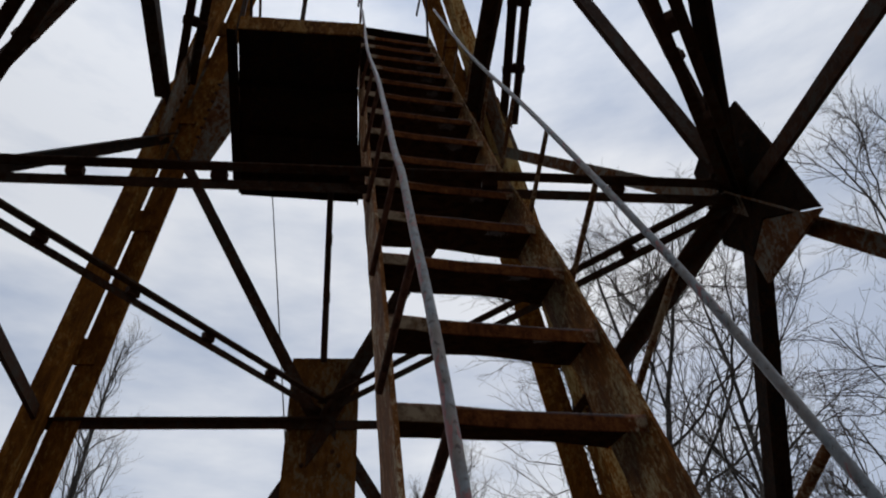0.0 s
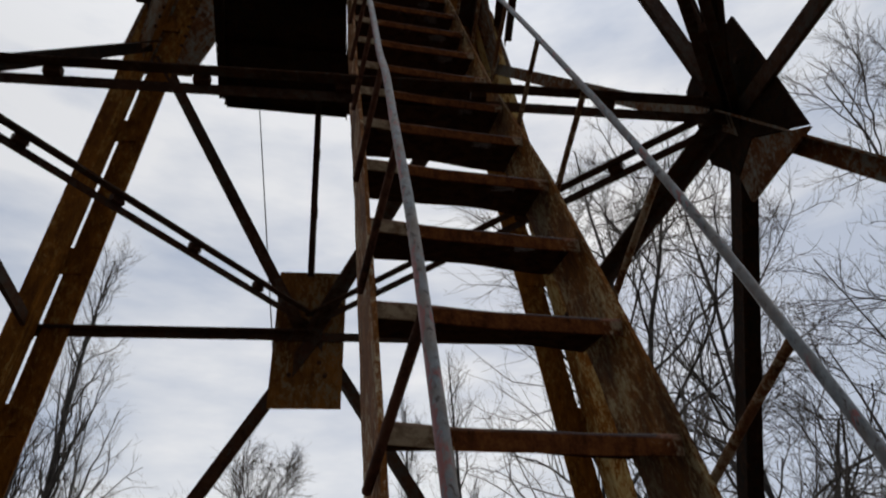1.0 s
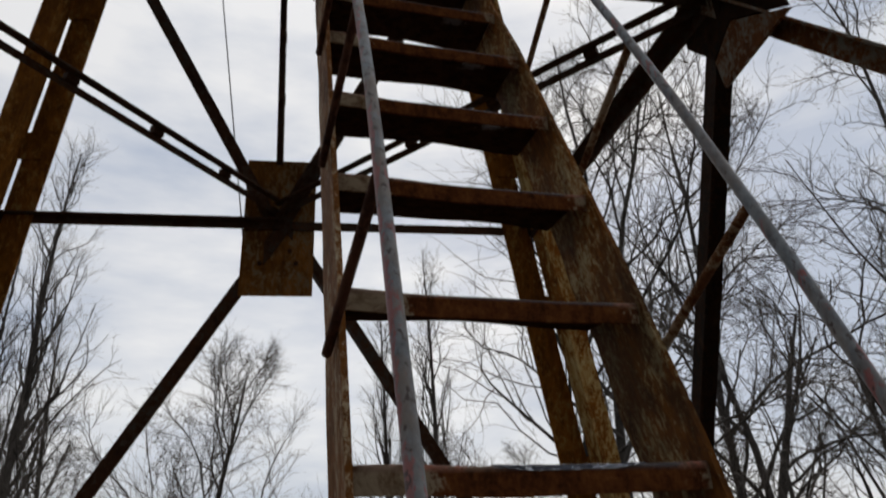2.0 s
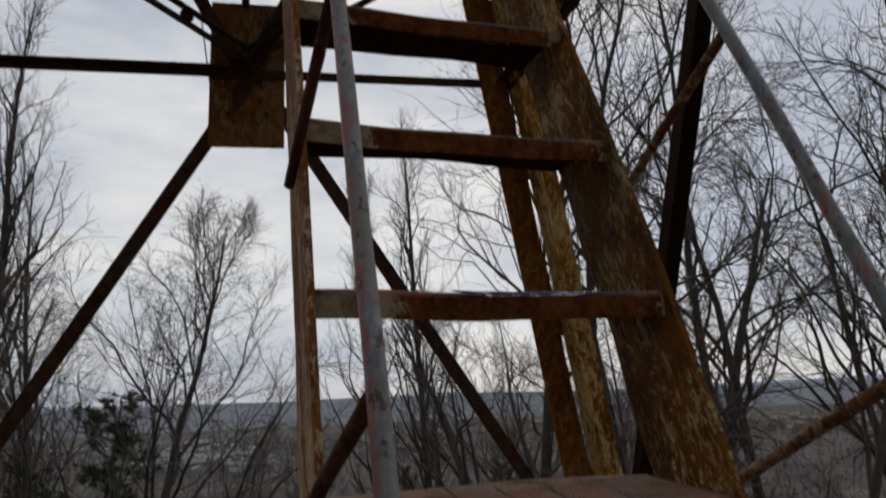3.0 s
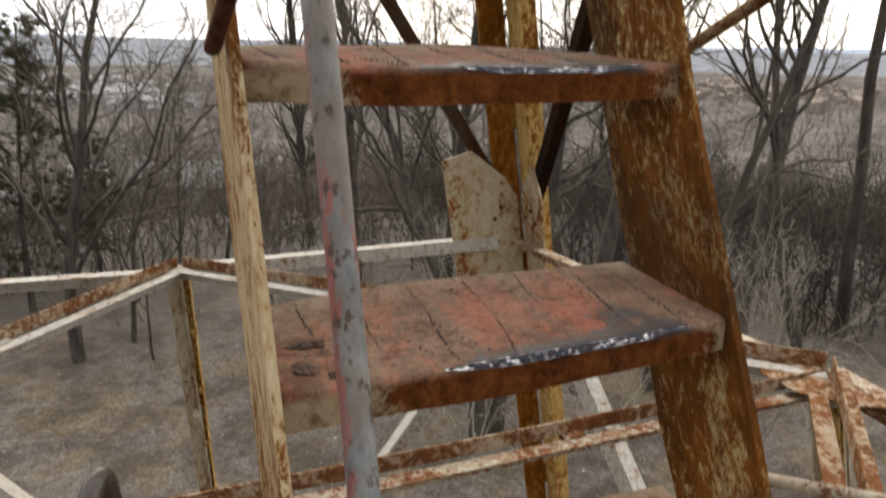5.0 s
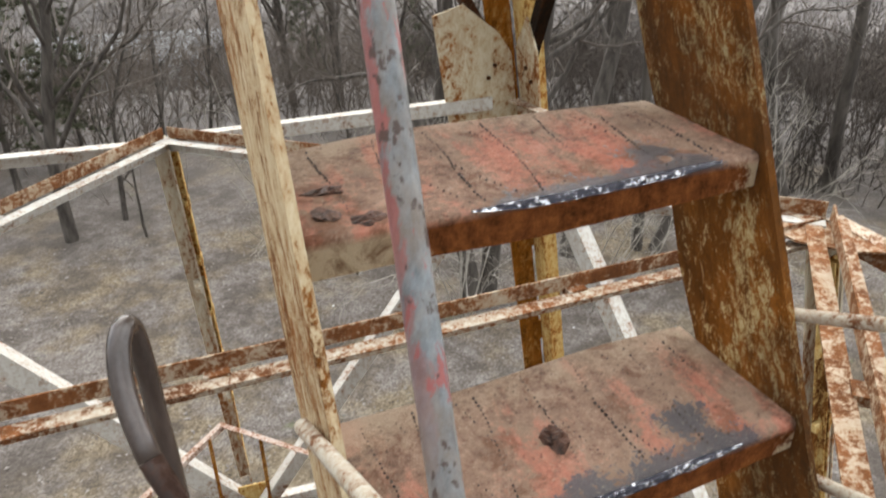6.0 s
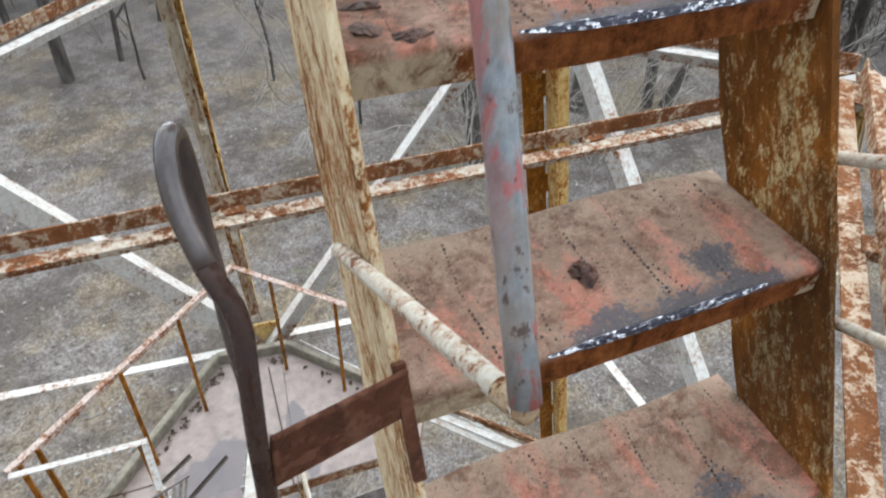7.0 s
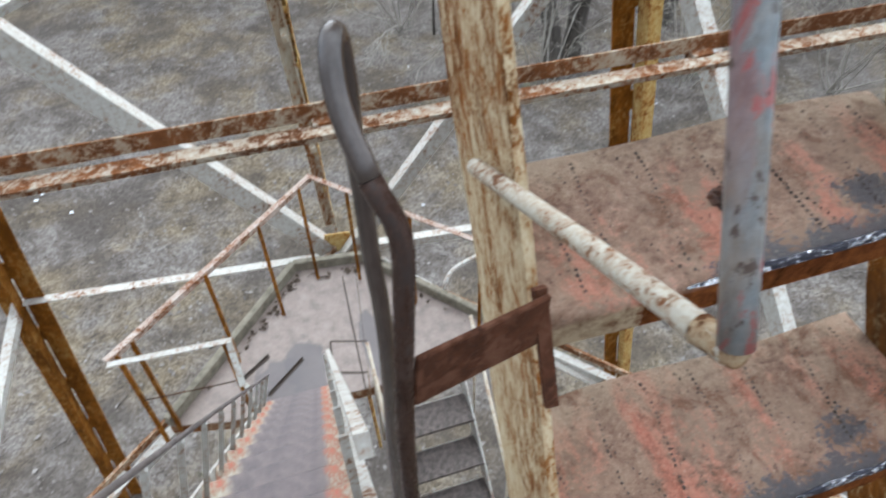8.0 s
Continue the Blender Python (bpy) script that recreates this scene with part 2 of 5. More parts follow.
def worn_steel():
    """Blue-black worn, polished steel with glints of the sky painted in as bright specks."""
    m, n, l, b = nodes_of("worn_bare_steel")
    s = noise_node(n, l, 190.0, 5, 0.75, (0.6, 1, 1))
    t = noise_node(n, l, 38.0, 4, 0.6, (0.5, 1, 1), shift=3.0)
    k = math_node(n, l, "ADD", math_node(n, l, "MULTIPLY", s, 0.7), math_node(n, l, "MULTIPLY", t, 0.3))
    # the ramp's near-white stop paints the glints into the base colour
    l.new(ramp(n, l, k, [(0.48, (0.035, 0.035, 0.046)), (0.53, (0.11, 0.11, 0.13)), (0.56, (0.86, 0.86, 0.87))]), b.inputs["Base Color"])
    b.inputs["Metallic"].default_value = 0.8
    b.inputs["Roughness"].default_value = 0.24
    bump(n, l, b, s, 0.9, 0.003)
    return m


M_WORN = worn_steel()


def rail_paint():
    """Grey paint with long thin red scratches and small dark chips."""
    m, n, l, b = nodes_of("grey_rail_paint")
    grey = ramp(n, l, noise_node(n, l, 60.0, 7, 0.75, (1, 1, 0.5)), [(0.34, (0.095, 0.105, 0.11)), (0.5, (0.185, 0.205, 0.215)), (0.68, (0.275, 0.295, 0.30))])
    brown = ramp(n, l, noise_node(n, l, 16.0, 6, 0.7, (1, 1, 0.25), shift=4.0), [(0.42, (0, 0, 0)), (0.60, (0.75, 0.75, 0.75))])
    c = mix(n, l, brown, grey, (0.20, 0.14, 0.095))
    red = ramp(n, l, noise_node(n, l, 48.0, 7, 0.72, (1, 1, 0.11), shift=8.0), [(0.56, (0, 0, 0)), (0.60, (0.85, 0.85, 0.85))])
    c = mix(n, l, red, c, (0.31, 0.075, 0.066))
    # red undercoat bared in one long ragged streak along the outer side
    ragged = noise_node(n, l, 30.0, 7, 0.72, (1, 1, 0.16), shift=5.0)
    bare = math_node(n, l, "ADD", axis_value(n, l, "X", 0.006, -0.012), math_node(n, l, "MULTIPLY", math_node(n, l, "SUBTRACT", ragged, 0.5), 2.6))
    low = math_node(n, l, "MULTIPLY", axis_value(n, l, "X", 0.30, 0.25), axis_value(n, l, "Z", 0.0, 0.14))
    streak = math_node(n, l, "MULTIPLY", low, ramp(n, l, bare, [(0.60, (0, 0, 0)), (0.72, (0.85, 0.85, 0.85))]))
    c = mix(n, l, streak, c, ramp(n, l, ragged, [(0.4, (0.20, 0.05, 0.045)), (0.65, (0.36, 0.105, 0.09))]))
    chips = ramp(n, l, noise_node(n, l, 85.0, 4, 0.6, (1, 1, 0.7), shift=2.0), [(0.58, (0, 0, 0)), (0.63, (0.9, 0.9, 0.9))])
    c = mix(n, l, chips, c, (0.06, 0.035, 0.026))
    l.new(c, b.inputs["Base Color"])
    b.inputs["Roughness"].default_value = 0.48
    bump(n, l, b, noise_node(n, l, 90.0, 5, 0.7), 0.5, 0.002)
    return m


M_RAIL = rail_paint()


def plate_paint():
    """Faded pink plates with two dark damp stains."""
    m, n, l, b = nodes_of("faded_pink_plate")
    s = noise_node(n, l, 9.0, 8, 0.75)
    c = ramp(n, l, s, [(0.3, (0.14, 0.112, 0.098)), (0.5, (0.225, 0.175, 0.148)), (0.7, (0.28, 0.232, 0.20))])
    edge = noise_node(n, l, 4.0, 5, 0.65, shift=3.0)
    for x, y, rx, ry in ((-0.58, 2.60, 0.24, 0.26), (-0.36, 2.66, 0.19, 0.30), (0.17, 2.72, 0.09, 0.40)):
        co = n.new("ShaderNodeTexCoord")
        mp = n.new("ShaderNodeMapping")
        mp.vector_type = "TEXTURE"
        mp.inputs["Location"].default_value = (x, y, 0)
        mp.inputs["Scale"].default_value = (rx, ry, 1)
        l.new(co.outputs["Object"], mp.inputs[0])
        ln = n.new("ShaderNodeVectorMath")
        ln.operation = "LENGTH"
        l.new(mp.outputs[0], ln.inputs[0])
        k = math_node(n, l, "ADD", ln.outputs["Value"], math_node(n, l, "MULTIPLY", math_node(n, l, "SUBTRACT", edge, 0.5), 1.6))
        c = mix(n, l, ramp(n, l, k, [(0.88, (0.85, 0.85, 0.85)), (1.02, (0, 0, 0))]), c, (0.112, 0.096, 0.095))
    l.new(c, b.inputs["Base Color"])
    b.inputs["Roughness"].default_value = 0.55
    bump(n, l, b, s, 0.3, 0.004)
    return m


M_PLATE = plate_paint()


def tread_paint():
    """Red paint trodden through to brown dirt and rust: beige dust along the back, polished black towards the nose."""
    m, n, l, b = nodes_of("trodden_red_paint")
    info = n.new("ShaderNodeObjectInfo")
    co = n.new("ShaderNodeTexCoord")
    cb = n.new("ShaderNodeCombineXYZ")
    sh = math_node(n, l, "MULTIPLY", info.outputs["Random"], 7.0)
    for i in range(3):
        l.new(sh, cb.inputs[i])

    def nz(scale, detail=6, rough=0.6, stretch=(1, 1, 1), twist=0.0):
        mp = n.new("ShaderNodeMapping")
        mp.inputs["Scale"].default_value = stretch
        l.new(co.outputs["Object"], mp.inputs[0])
        l.new(cb.outputs[0], mp.inputs["Location"])
        return grain(n, l, mp.outputs[0], scale, detail, rough, twist)

    def times(a, b_):
        return math_node(n, l, "MULTIPLY", a, b_)

    def plus(a, b_):
        return math_node(n, l, "ADD", a, b_)

    def off(a):
        return math_node(n, l, "SUBTRACT", a, 0.5)

    fine, mid_, big = nz(120, 7, 0.78), nz(24, 9, 0.74, twist=0.4), nz(7.0, 5, 0.6, (1.7, 0.42, 1), 0.3)
    ragged = plus(times(off(mid_), 1.0), times(off(fine), 0.7))
    dirt = ramp(n, l, plus(times(mid_, 0.6), times(fine, 0.4)), [(0.36, (0.085, 0.047, 0.032)), (0.48, (0.215, 0.128, 0.088)), (0.60, (0.34, 0.235, 0.172))])
    c = mix(n, l, ramp(n, l, nz(11, 6, 0.65), [(0.42, (0, 0, 0)), (0.62, (0.7, 0.7, 0.7))]), dirt, (0.26, 0.178, 0.125))
    red = ramp(n, l, plus(times(fine, 0.6), times(mid_, 0.4)), [(0.38, (0.27, 0.075, 0.048)), (0.5, (0.385, 0.125, 0.080)), (0.62, (0.45, 0.205, 0.145))])
    redmask = ramp(n, l, plus(big, times(ragged, 0.55)), [(0.515, (0, 0, 0)), (0.58, (0.5, 0.5, 0.5)), (0.67, (0.9, 0.9, 0.9))])
    c = mix(n, l, redmask, c, red)
    # beige dust gathers along the back and at the stringers
    back = axis_value(n, l, "Y", 0.09, 0.215)
    ends = math_node(n, l, "MAXIMUM", axis_value(n, l, "X", 0.12, 0.0), axis_value(n, l, "X", 0.50, 0.58))
    dusty = plus(plus(times(back, 0.75), times(ends, 0.38)), times(ragged, 1.3))
    c = mix(n, l, ramp(n, l, dusty, [(0.40, (0, 0, 0)), (0.85, (0.75, 0.75, 0.75))]), c, (0.35, 0.262, 0.182))
    rust = ramp(n, l, nz(17, 7, 0.7, twist=0.6), [(0.52, (0, 0, 0)), (0.63, (0.75, 0.75, 0.75))])
    c = mix(n, l, rust, c, (0.135, 0.062, 0.034))
    # polished black where feet have worn it
    front = axis_value(n, l, "Y", 0.085, 0.004)
    inner = times(axis_value(n, l, "X", 0.10, 0.24), axis_value(n, l, "X", 0.545, 0.49))
    dark = plus(times(times(front, inner), 1.05), times(ragged, 1.9))
    mp = n.new("ShaderNodeMapping")
    mp.vector_type = "TEXTURE"
    mp.inputs["Location"].default_value = (0.435, 0.060, 0)
    mp.inputs["Scale"].default_value = (0.066, 0.044, 1)
    l.new(co.outputs["Object"], mp.inputs[0])
    ln = n.new("ShaderNodeVectorMath")
    ln.operation = "LENGTH"
    l.new(mp.outputs[0], ln.inputs[0])
    blot = math_node(n, l, "SUBTRACT", plus(1.2, times(ragged, 2.4)), times(ln.outputs["Value"], 0.9))
    black = ramp(n, l, math_node(n, l, "MAXIMUM", dark, blot), [(0.70, (0, 0, 0)), (0.76, (0.75, 0.75, 0.75)), (0.86, (0.94, 0.94, 0.94))])
    c = mix(n, l, black, c, (0.026, 0.023, 0.028))
    black = times(black, axis_value(n, l, "Z", -0.014, -0.005))
    pits = ramp(n, l, nz(150, 3, 0.5), [(0.645, (0, 0, 0)), (0.69, (0.6, 0.6, 0.6))])
    c = mix(n, l, pits, c, (0.055, 0.030, 0.022))
    chips = ramp(n, l, nz(230, 4, 0.7), [(0.60, (0, 0, 0)), (0.67, (0.45, 0.45, 0.45))])
    c = mix(n, l, chips, c, (0.46, 0.37, 0.29))
    # the rusty lip, with cream paint left at its ends
    drips = nz(48, 7, 0.75, (1, 1, 0.25))
    rusty = ramp(n, l, plus(plus(times(mid_, 0.45), times(fine, 0.30)), times(drips, 0.25)), [(0.39, (0.035, 0.014, 0.005)), (0.48, (0.115, 0.038, 0.014)), (0.58, (0.215, 0.075, 0.023)), (0.70, (0.30, 0.165, 0.085))])
    left = ramp(n, l, plus(math_node(n, l, "MAXIMUM", axis_value(n, l, "X", 0.17, 0.06), times(axis_value(n, l, "X", 0.44, 0.58), 0.75)), times(ragged, 1.2)), [(0.50, (0, 0, 0)), (0.62, (0.85, 0.85, 0.85))])
    rusty = mix(n, l, left, rusty, ramp(n, l, mid_, [(0.38, (0.15, 0.088, 0.048)), (0.55, (0.41, 0.325, 0.215))]))
    c = mix(n, l, times(axis_value(n, l, "Z", -0.0065, -0.015), axis_value(n, l, "Y", 0.02, 0.01)), c, rusty)
    # the bare rusty underside, its shade put into a near-black brown
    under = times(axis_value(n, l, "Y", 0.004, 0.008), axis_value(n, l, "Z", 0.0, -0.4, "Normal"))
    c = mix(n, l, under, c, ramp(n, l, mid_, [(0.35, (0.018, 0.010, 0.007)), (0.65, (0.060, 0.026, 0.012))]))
    l.new(c, b.inputs["Base Color"])
    l.new(math_node(n, l, "SUBTRACT", plus(0.80, times(off(fine), 0.3)), times(black, 0.50)), b.inputs["Roughness"])
    l.new(plus(times(axis_value(n, l, "Z", 0.3, 0.8, "Normal"), 0.20), times(black, 0.45)), b.inputs["Specular IOR Level"])
    bump(n, l, b, plus(fine, times(mid_, 1.2)), 0.8, 0.0035)
    return m


M_TREAD = tread_paint()


def low_tread_paint():
    """Worn dark down the middle with red edges left."""
    m, n, l, b = nodes_of("red_edged_tread")
    mid_ = noise_node(n, l, 12.0, 7, 0.7)
    red = ramp(n, l, noise_node(n, l, 26.0, 7, 0.7, shift=6.0), [(0.36, (0.42, 0.12, 0.075)), (0.46, (0.33, 0.16, 0.10)), (0.54, (0.38, 0.31, 0.23)), (0.64, (0.45, 0.40, 0.32))])
    dark = ramp(n, l, mid_, [(0.3, (0.10, 0.085, 0.085)), (0.7, (0.22, 0.17, 0.16))])
    for_x = math_node(n, l, "MULTIPLY", axis_value(n, l, "X", -0.66, -0.56), axis_value(n, l, "X", -0.24, -0.33))
    k = ramp(n, l, math_node(n, l, "ADD", for_x, math_node(n, l, "MULTIPLY", math_node(n, l, "SUBTRACT", mid_, 0.5), 0.8)), [(0.35, (0, 0, 0)), (0.65, (1, 1, 1))])
    l.new(mix(n, l, k, red, dark), b.inputs["Base Color"])
    b.inputs["Roughness"].default_value = 0.6
    bump(n, l, b, mid_, 0.4, 0.004)
    return m


M_LOWTREAD = low_tread_paint()
M_BARK = plain("grey_bark", (0.04, 0.034, 0.029), (0.11, 0.096, 0.083), 6.0, 0.95, (1, 1, 0.2), 0.6, 0.03)
M_TWIG = plain("dark_twigs", (0.090, 0.076, 0.064), (0.165, 0.140, 0.120), 3.0)
M_PINE = plain("pine_needles", (0.042, 0.047, 0.028), (0.090, 0.092, 0.052), 5.0)


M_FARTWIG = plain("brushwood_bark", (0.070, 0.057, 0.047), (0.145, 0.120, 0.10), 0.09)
# darker copy of the brushwood bark: the dense thicket's shade is in its colour
M_SHADETWIG = plain("shaded_thicket_bark", (0.032, 0.026, 0.021), (0.078, 0.063, 0.052), 0.09)
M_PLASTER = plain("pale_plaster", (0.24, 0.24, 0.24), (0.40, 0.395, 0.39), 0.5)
# paler than the near bark: the valley's haze is mixed into this colour
M_HAZEWOOD = plain("hazy_valley_woods", (0.11, 0.100, 0.098), (0.20, 0.182, 0.175), 0.05)
M_BRICK = plain("sandy_blocks", (0.20, 0.165, 0.14), (0.33, 0.28, 0.245), 0.02)
M_TEAL = plain("teal_metal_roof", (0.22, 0.32, 0.33), (0.28, 0.37, 0.38), 0.6)
M_SLATE = plain("grey_roofing", (0.20, 0.20, 0.20), (0.28, 0.28, 0.28), 0.6)
M_PANE = plain("dark_glass", (0.03, 0.03, 0.035), (0.06, 0.06, 0.07), 0.8, 0.2)


# ---------------------------------------------------------------- mesh helpers
def V(*a):
    return Vector(a)


def mesh_of(name, bm, material):
    me = bpy.data.meshes.new(name)
    bm.normal_update()
    bm.to_mesh(me)
    bm.free()
    me.materials.append(material)
    return me


def part(name, bm, material, parent, label=""):
    ob = new(name, mesh_of(name, bm, material) if isinstance(bm, bmesh.types.BMesh) else bm)
    ob.parent = parent
    return tagged(ob, label)


def thing(name, at, label, category, group="", kind=""):
    ob = new(name)
    ob.empty_display_size = 0.1
    ob.location = at
    return tagged(ob, label, category, group, kind)


def sweep(bm, a, b, prof, up=(0, 0, 1), prof2=None):
    """A straight bar from a to b with the section prof (u, v); v lies towards up."""
    a, b = Vector(a), Vector(b)
    d = (b - a).normalized()
    u = d.cross(Vector(up) if abs(d.dot(Vector(up))) < 0.999 else V(0, 1, 0)).normalized()
    v = u.cross(d)
    r1 = [bm.verts.new(a + u * p + v * q) for p, q in prof]
    r2 = [bm.verts.new(b + u * p + v * q) for p, q in (prof2 or prof)]
    n = len(prof)
    for i in range(n):
        bm.faces.new((r1[i], r1[(i + 1) % n], r2[(i + 1) % n], r2[i]))
    bm.faces.new(list(reversed(r1)))
    bm.faces.new(r2)


def rect(w, h, u=0.0, v=0.0):
    return [(u - w / 2, v - h / 2), (u + w / 2, v - h / 2), (u + w / 2, v + h / 2), (u - w / 2, v + h / 2)]


def ell(s, t, su=1, sv=1, u=0.0, v=0.0):
    """An angle section with its heel at (u, v) and its flanges towards su, sv."""
    p = [(0, 0), (s, 0), (s, t), (t, t), (t, s), (0, s)]
    p = [(u + su * a, v + sv * b) for a, b in p]
    return p if su * sv > 0 else p[::-1]


def tube(bm, pts, r, n=10, r_end=None, caps=True):
    """A pipe through the points, mitred at the bends."""
    pts = [Vector(p) for p in pts]
    k = len(pts)
    prev = None
    u = None
    for i, p in enumerate(pts):
        d = ((pts[min(i + 1, k - 1)] - p).normalized() + (p - pts[max(i - 1, 0)]).normalized())
        d = d.normalized() if d.length > 1e-6 else V(0, 0, 1)
        if u is None:
            u = d.cross(V(0.31, 0.17, 0.93)).normalized()
        u = (u - d * u.dot(d)).normalized()
        w = d.cross(u)
        rr = r + ((r_end if r_end is not None else r) - r) * i / max(1, k - 1)
        cur = [bm.verts.new(p + u * (rr * math.cos(2 * math.pi * j / n)) + w * (rr * math.sin(2 * math.pi * j / n))) for j in range(n)]
        if prev:
            for j in range(n):
                f = bm.faces.new((prev[j], prev[(j + 1) % n], cur[(j + 1) % n], cur[j]))
                f.smooth = True
        elif caps:
            bm.faces.new(cur[::-1])
        prev = cur
    if caps:
        bm.faces.new(prev)


def slab(bm, outline, z0, z1):
    lo = [bm.verts.new((x, y, z0)) for x, y in outline]
    hi = [bm.verts.new((x, y, z1)) for x, y in outline]
    n = len(lo)
    for i in range(n):
        bm.faces.new((lo[i], lo[(i + 1) % n], hi[(i + 1) % n], hi[i]))
    bm.faces.new(lo[::-1])
    bm.faces.new(hi)


def smooth_line(pts, steps=6):
    """A Catmull-Rom curve through the points."""
    pts = [Vector(p) for p in pts]
    q = [pts[0] * 2 - pts[1]] + pts + [pts[-1] * 2 - pts[-2]]
    out = []
    for i in range(1, len(q) - 2):
        for s in range(steps):
            t = s / steps
            a, b, c, d = q[i - 1], q[i], q[i + 1], q[i + 2]
            out.append(0.5 * (2 * b + (c - a) * t + (2 * a - 5 * b + 4 * c - d) * t * t + (3 * b - a - 3 * c + d) * t ** 3))
    return out + [pts[-1]]


def bm_new():
    return bmesh.new()


# ---------------------------------------------------------------- ground
GZ = -9.0


def ground_height(x, y):
    r = math.hypot(x, y)
    a = math.atan2(y, x)
    base = GZ
    fall = min(1.0, max(0.0, (r - 30) / 170)) ** 1.25 * -42
    rise = min(1.0, max(0.0, (r - 1100) / 2600)) ** 1.5
    ridge = 12 + 8 * math.sin(a * 3 + 0.6) + 5 * math.sin(a * 9) + 9 * noise.noise(V(math.cos(a) * 6, math.sin(a) * 6, 3.1)) + 4 * noise.noise(V(math.cos(a) * 21, math.sin(a) * 21, 5.7))
    bumps = 0.25 * noise.noise(V(x * 0.09, y * 0.09, 1.3)) + 0.06 * noise.noise(V(x * 0.5, y * 0.5, 4.1))
    return base + fall + rise * ridge + bumps * min(1.0, 25 / max(r, 1)) * 1.5


def build_ground():
    m, n, l, b = nodes_of("leaf_litter_ground")
    fine = noise_node(n, l, 11.0, 10, 0.85)
    mid = noise_node(n, l, 0.55, 6, 0.6, shift=5.0)
    big = noise_node(n, l, 0.013, 6, 0.65, shift=9.0)
    co = n.new("ShaderNodeTexCoord")
    flakes = n.new("ShaderNodeTexVoronoi")
    flakes.inputs["Scale"].default_value = 26.0
    flakes.inputs["Randomness"].default_value = 1.0
    l.new(co.outputs["Object"], flakes.inputs[0])
    sep = n.new("ShaderNodeSeparateColor")
    l.new(flakes.outputs["Color"], sep.inputs[0])
    patch = noise_node(n, l, 2.6, 9, 0.74, shift=2.0)
    fine = math_node(n, l, "ADD", math_node(n, l, "MULTIPLY", fine, 0.42), math_node(n, l, "ADD", math_node(n, l, "MULTIPLY", sep.outputs[0], 0.16), math_node(n, l, "MULTIPLY", patch, 0.42)))
    litter = ramp(n, l, fine, [(0.36, (0.056, 0.047, 0.040)), (0.48, (0.122, 0.105, 0.092)), (0.62, (0.215, 0.195, 0.178))])
    grass = ramp(n, l, fine, [(0.36, (0.055, 0.045, 0.034)), (0.48, (0.135, 0.106, 0.072)), (0.62, (0.225, 0.187, 0.138))])
    near = mix(n, l, ramp(n, l, mid, [(0.46, (0, 0, 0)), (0.60, (1, 1, 1))]), litter, grass)
    big = math_node(n, l, "ADD", math_node(n, l, "MULTIPLY", big, 0.5), math_node(n, l, "MULTIPLY", noise_node(n, l, 0.09, 6, 0.7, shift=4.0), 0.5))
    far = ramp(n, l, big, [(0.40, (0.055, 0.050, 0.047)), (0.5, (0.100, 0.090, 0.084)), (0.60, (0.17, 0.155, 0.145))])
    damp = ramp(n, l, noise_node(n, l, 0.75, 7, 0.68, shift=21.0), [(0.46, (0, 0, 0)), (0.60, (0.72, 0.72, 0.72))])
    near = mix(n, l, damp, near, (0.060, 0.050, 0.042))
    moss = ramp(n, l, noise_node(n, l, 0.8, 6, 0.7, shift=15.0), [(0.66, (0, 0, 0)), (0.74, (0.6, 0.6, 0.6))])
    near = mix(n, l, moss, near, (0.10, 0.115, 0.055))
    geo = n.new("ShaderNodeNewGeometry")
    ln = n.new("ShaderNodeVectorMath")
    ln.operation = "LENGTH"
    l.new(geo.outputs["Position"], ln.inputs[0])
    fac = n.new("ShaderNodeMapRange")
    fac.inputs[1].default_value, fac.inputs[2].default_value = 21, 36
    l.new(ln.outputs["Value"], fac.inputs[0])
    c = mix(n, l, fac.outputs[0], near, far)
    l.new(c, b.inputs["Base Color"])
    b.inputs["Roughness"].default_value = 1.0
    b.inputs["Specular IOR Level"].default_value = 0.05
    bump(n, l, b, fine, 0.7, 0.05)
    radii = [0.0]
    r = 1.0
    while r < 4600:
        radii.append(r)
        r = r * 1.075 + 0.35
    N = 128
    bm = bm_new()
    rows = []
    for r in radii[1:]:
        rows.append([bm.verts.new((r * math.cos(2 * math.pi * i / N), r * math.sin(2 * math.pi * i / N), ground_height(r * math.cos(2 * math.pi * i / N), r * math.sin(2 * math.pi * i / N)))) for i in range(N)])
    c0 = bm.verts.new((0, 0, ground_height(0, 0)))
    for i in range(N):
        bm.faces.new((c0, rows[0][i], rows[0][(i + 1) % N]))
    for a, b2 in zip(rows, rows[1:]):
        for i in range(N):
            f = bm.faces.new((a[i], b2[i], b2[(i + 1) % N], a[(i + 1) % N]))
            f.smooth = True
    tagged(new("ground", mesh_of("ground", bm, m)), "grey-brown leaf litter with dry grass on a hillside above a valley", "ground", kind="structure")


build_ground()


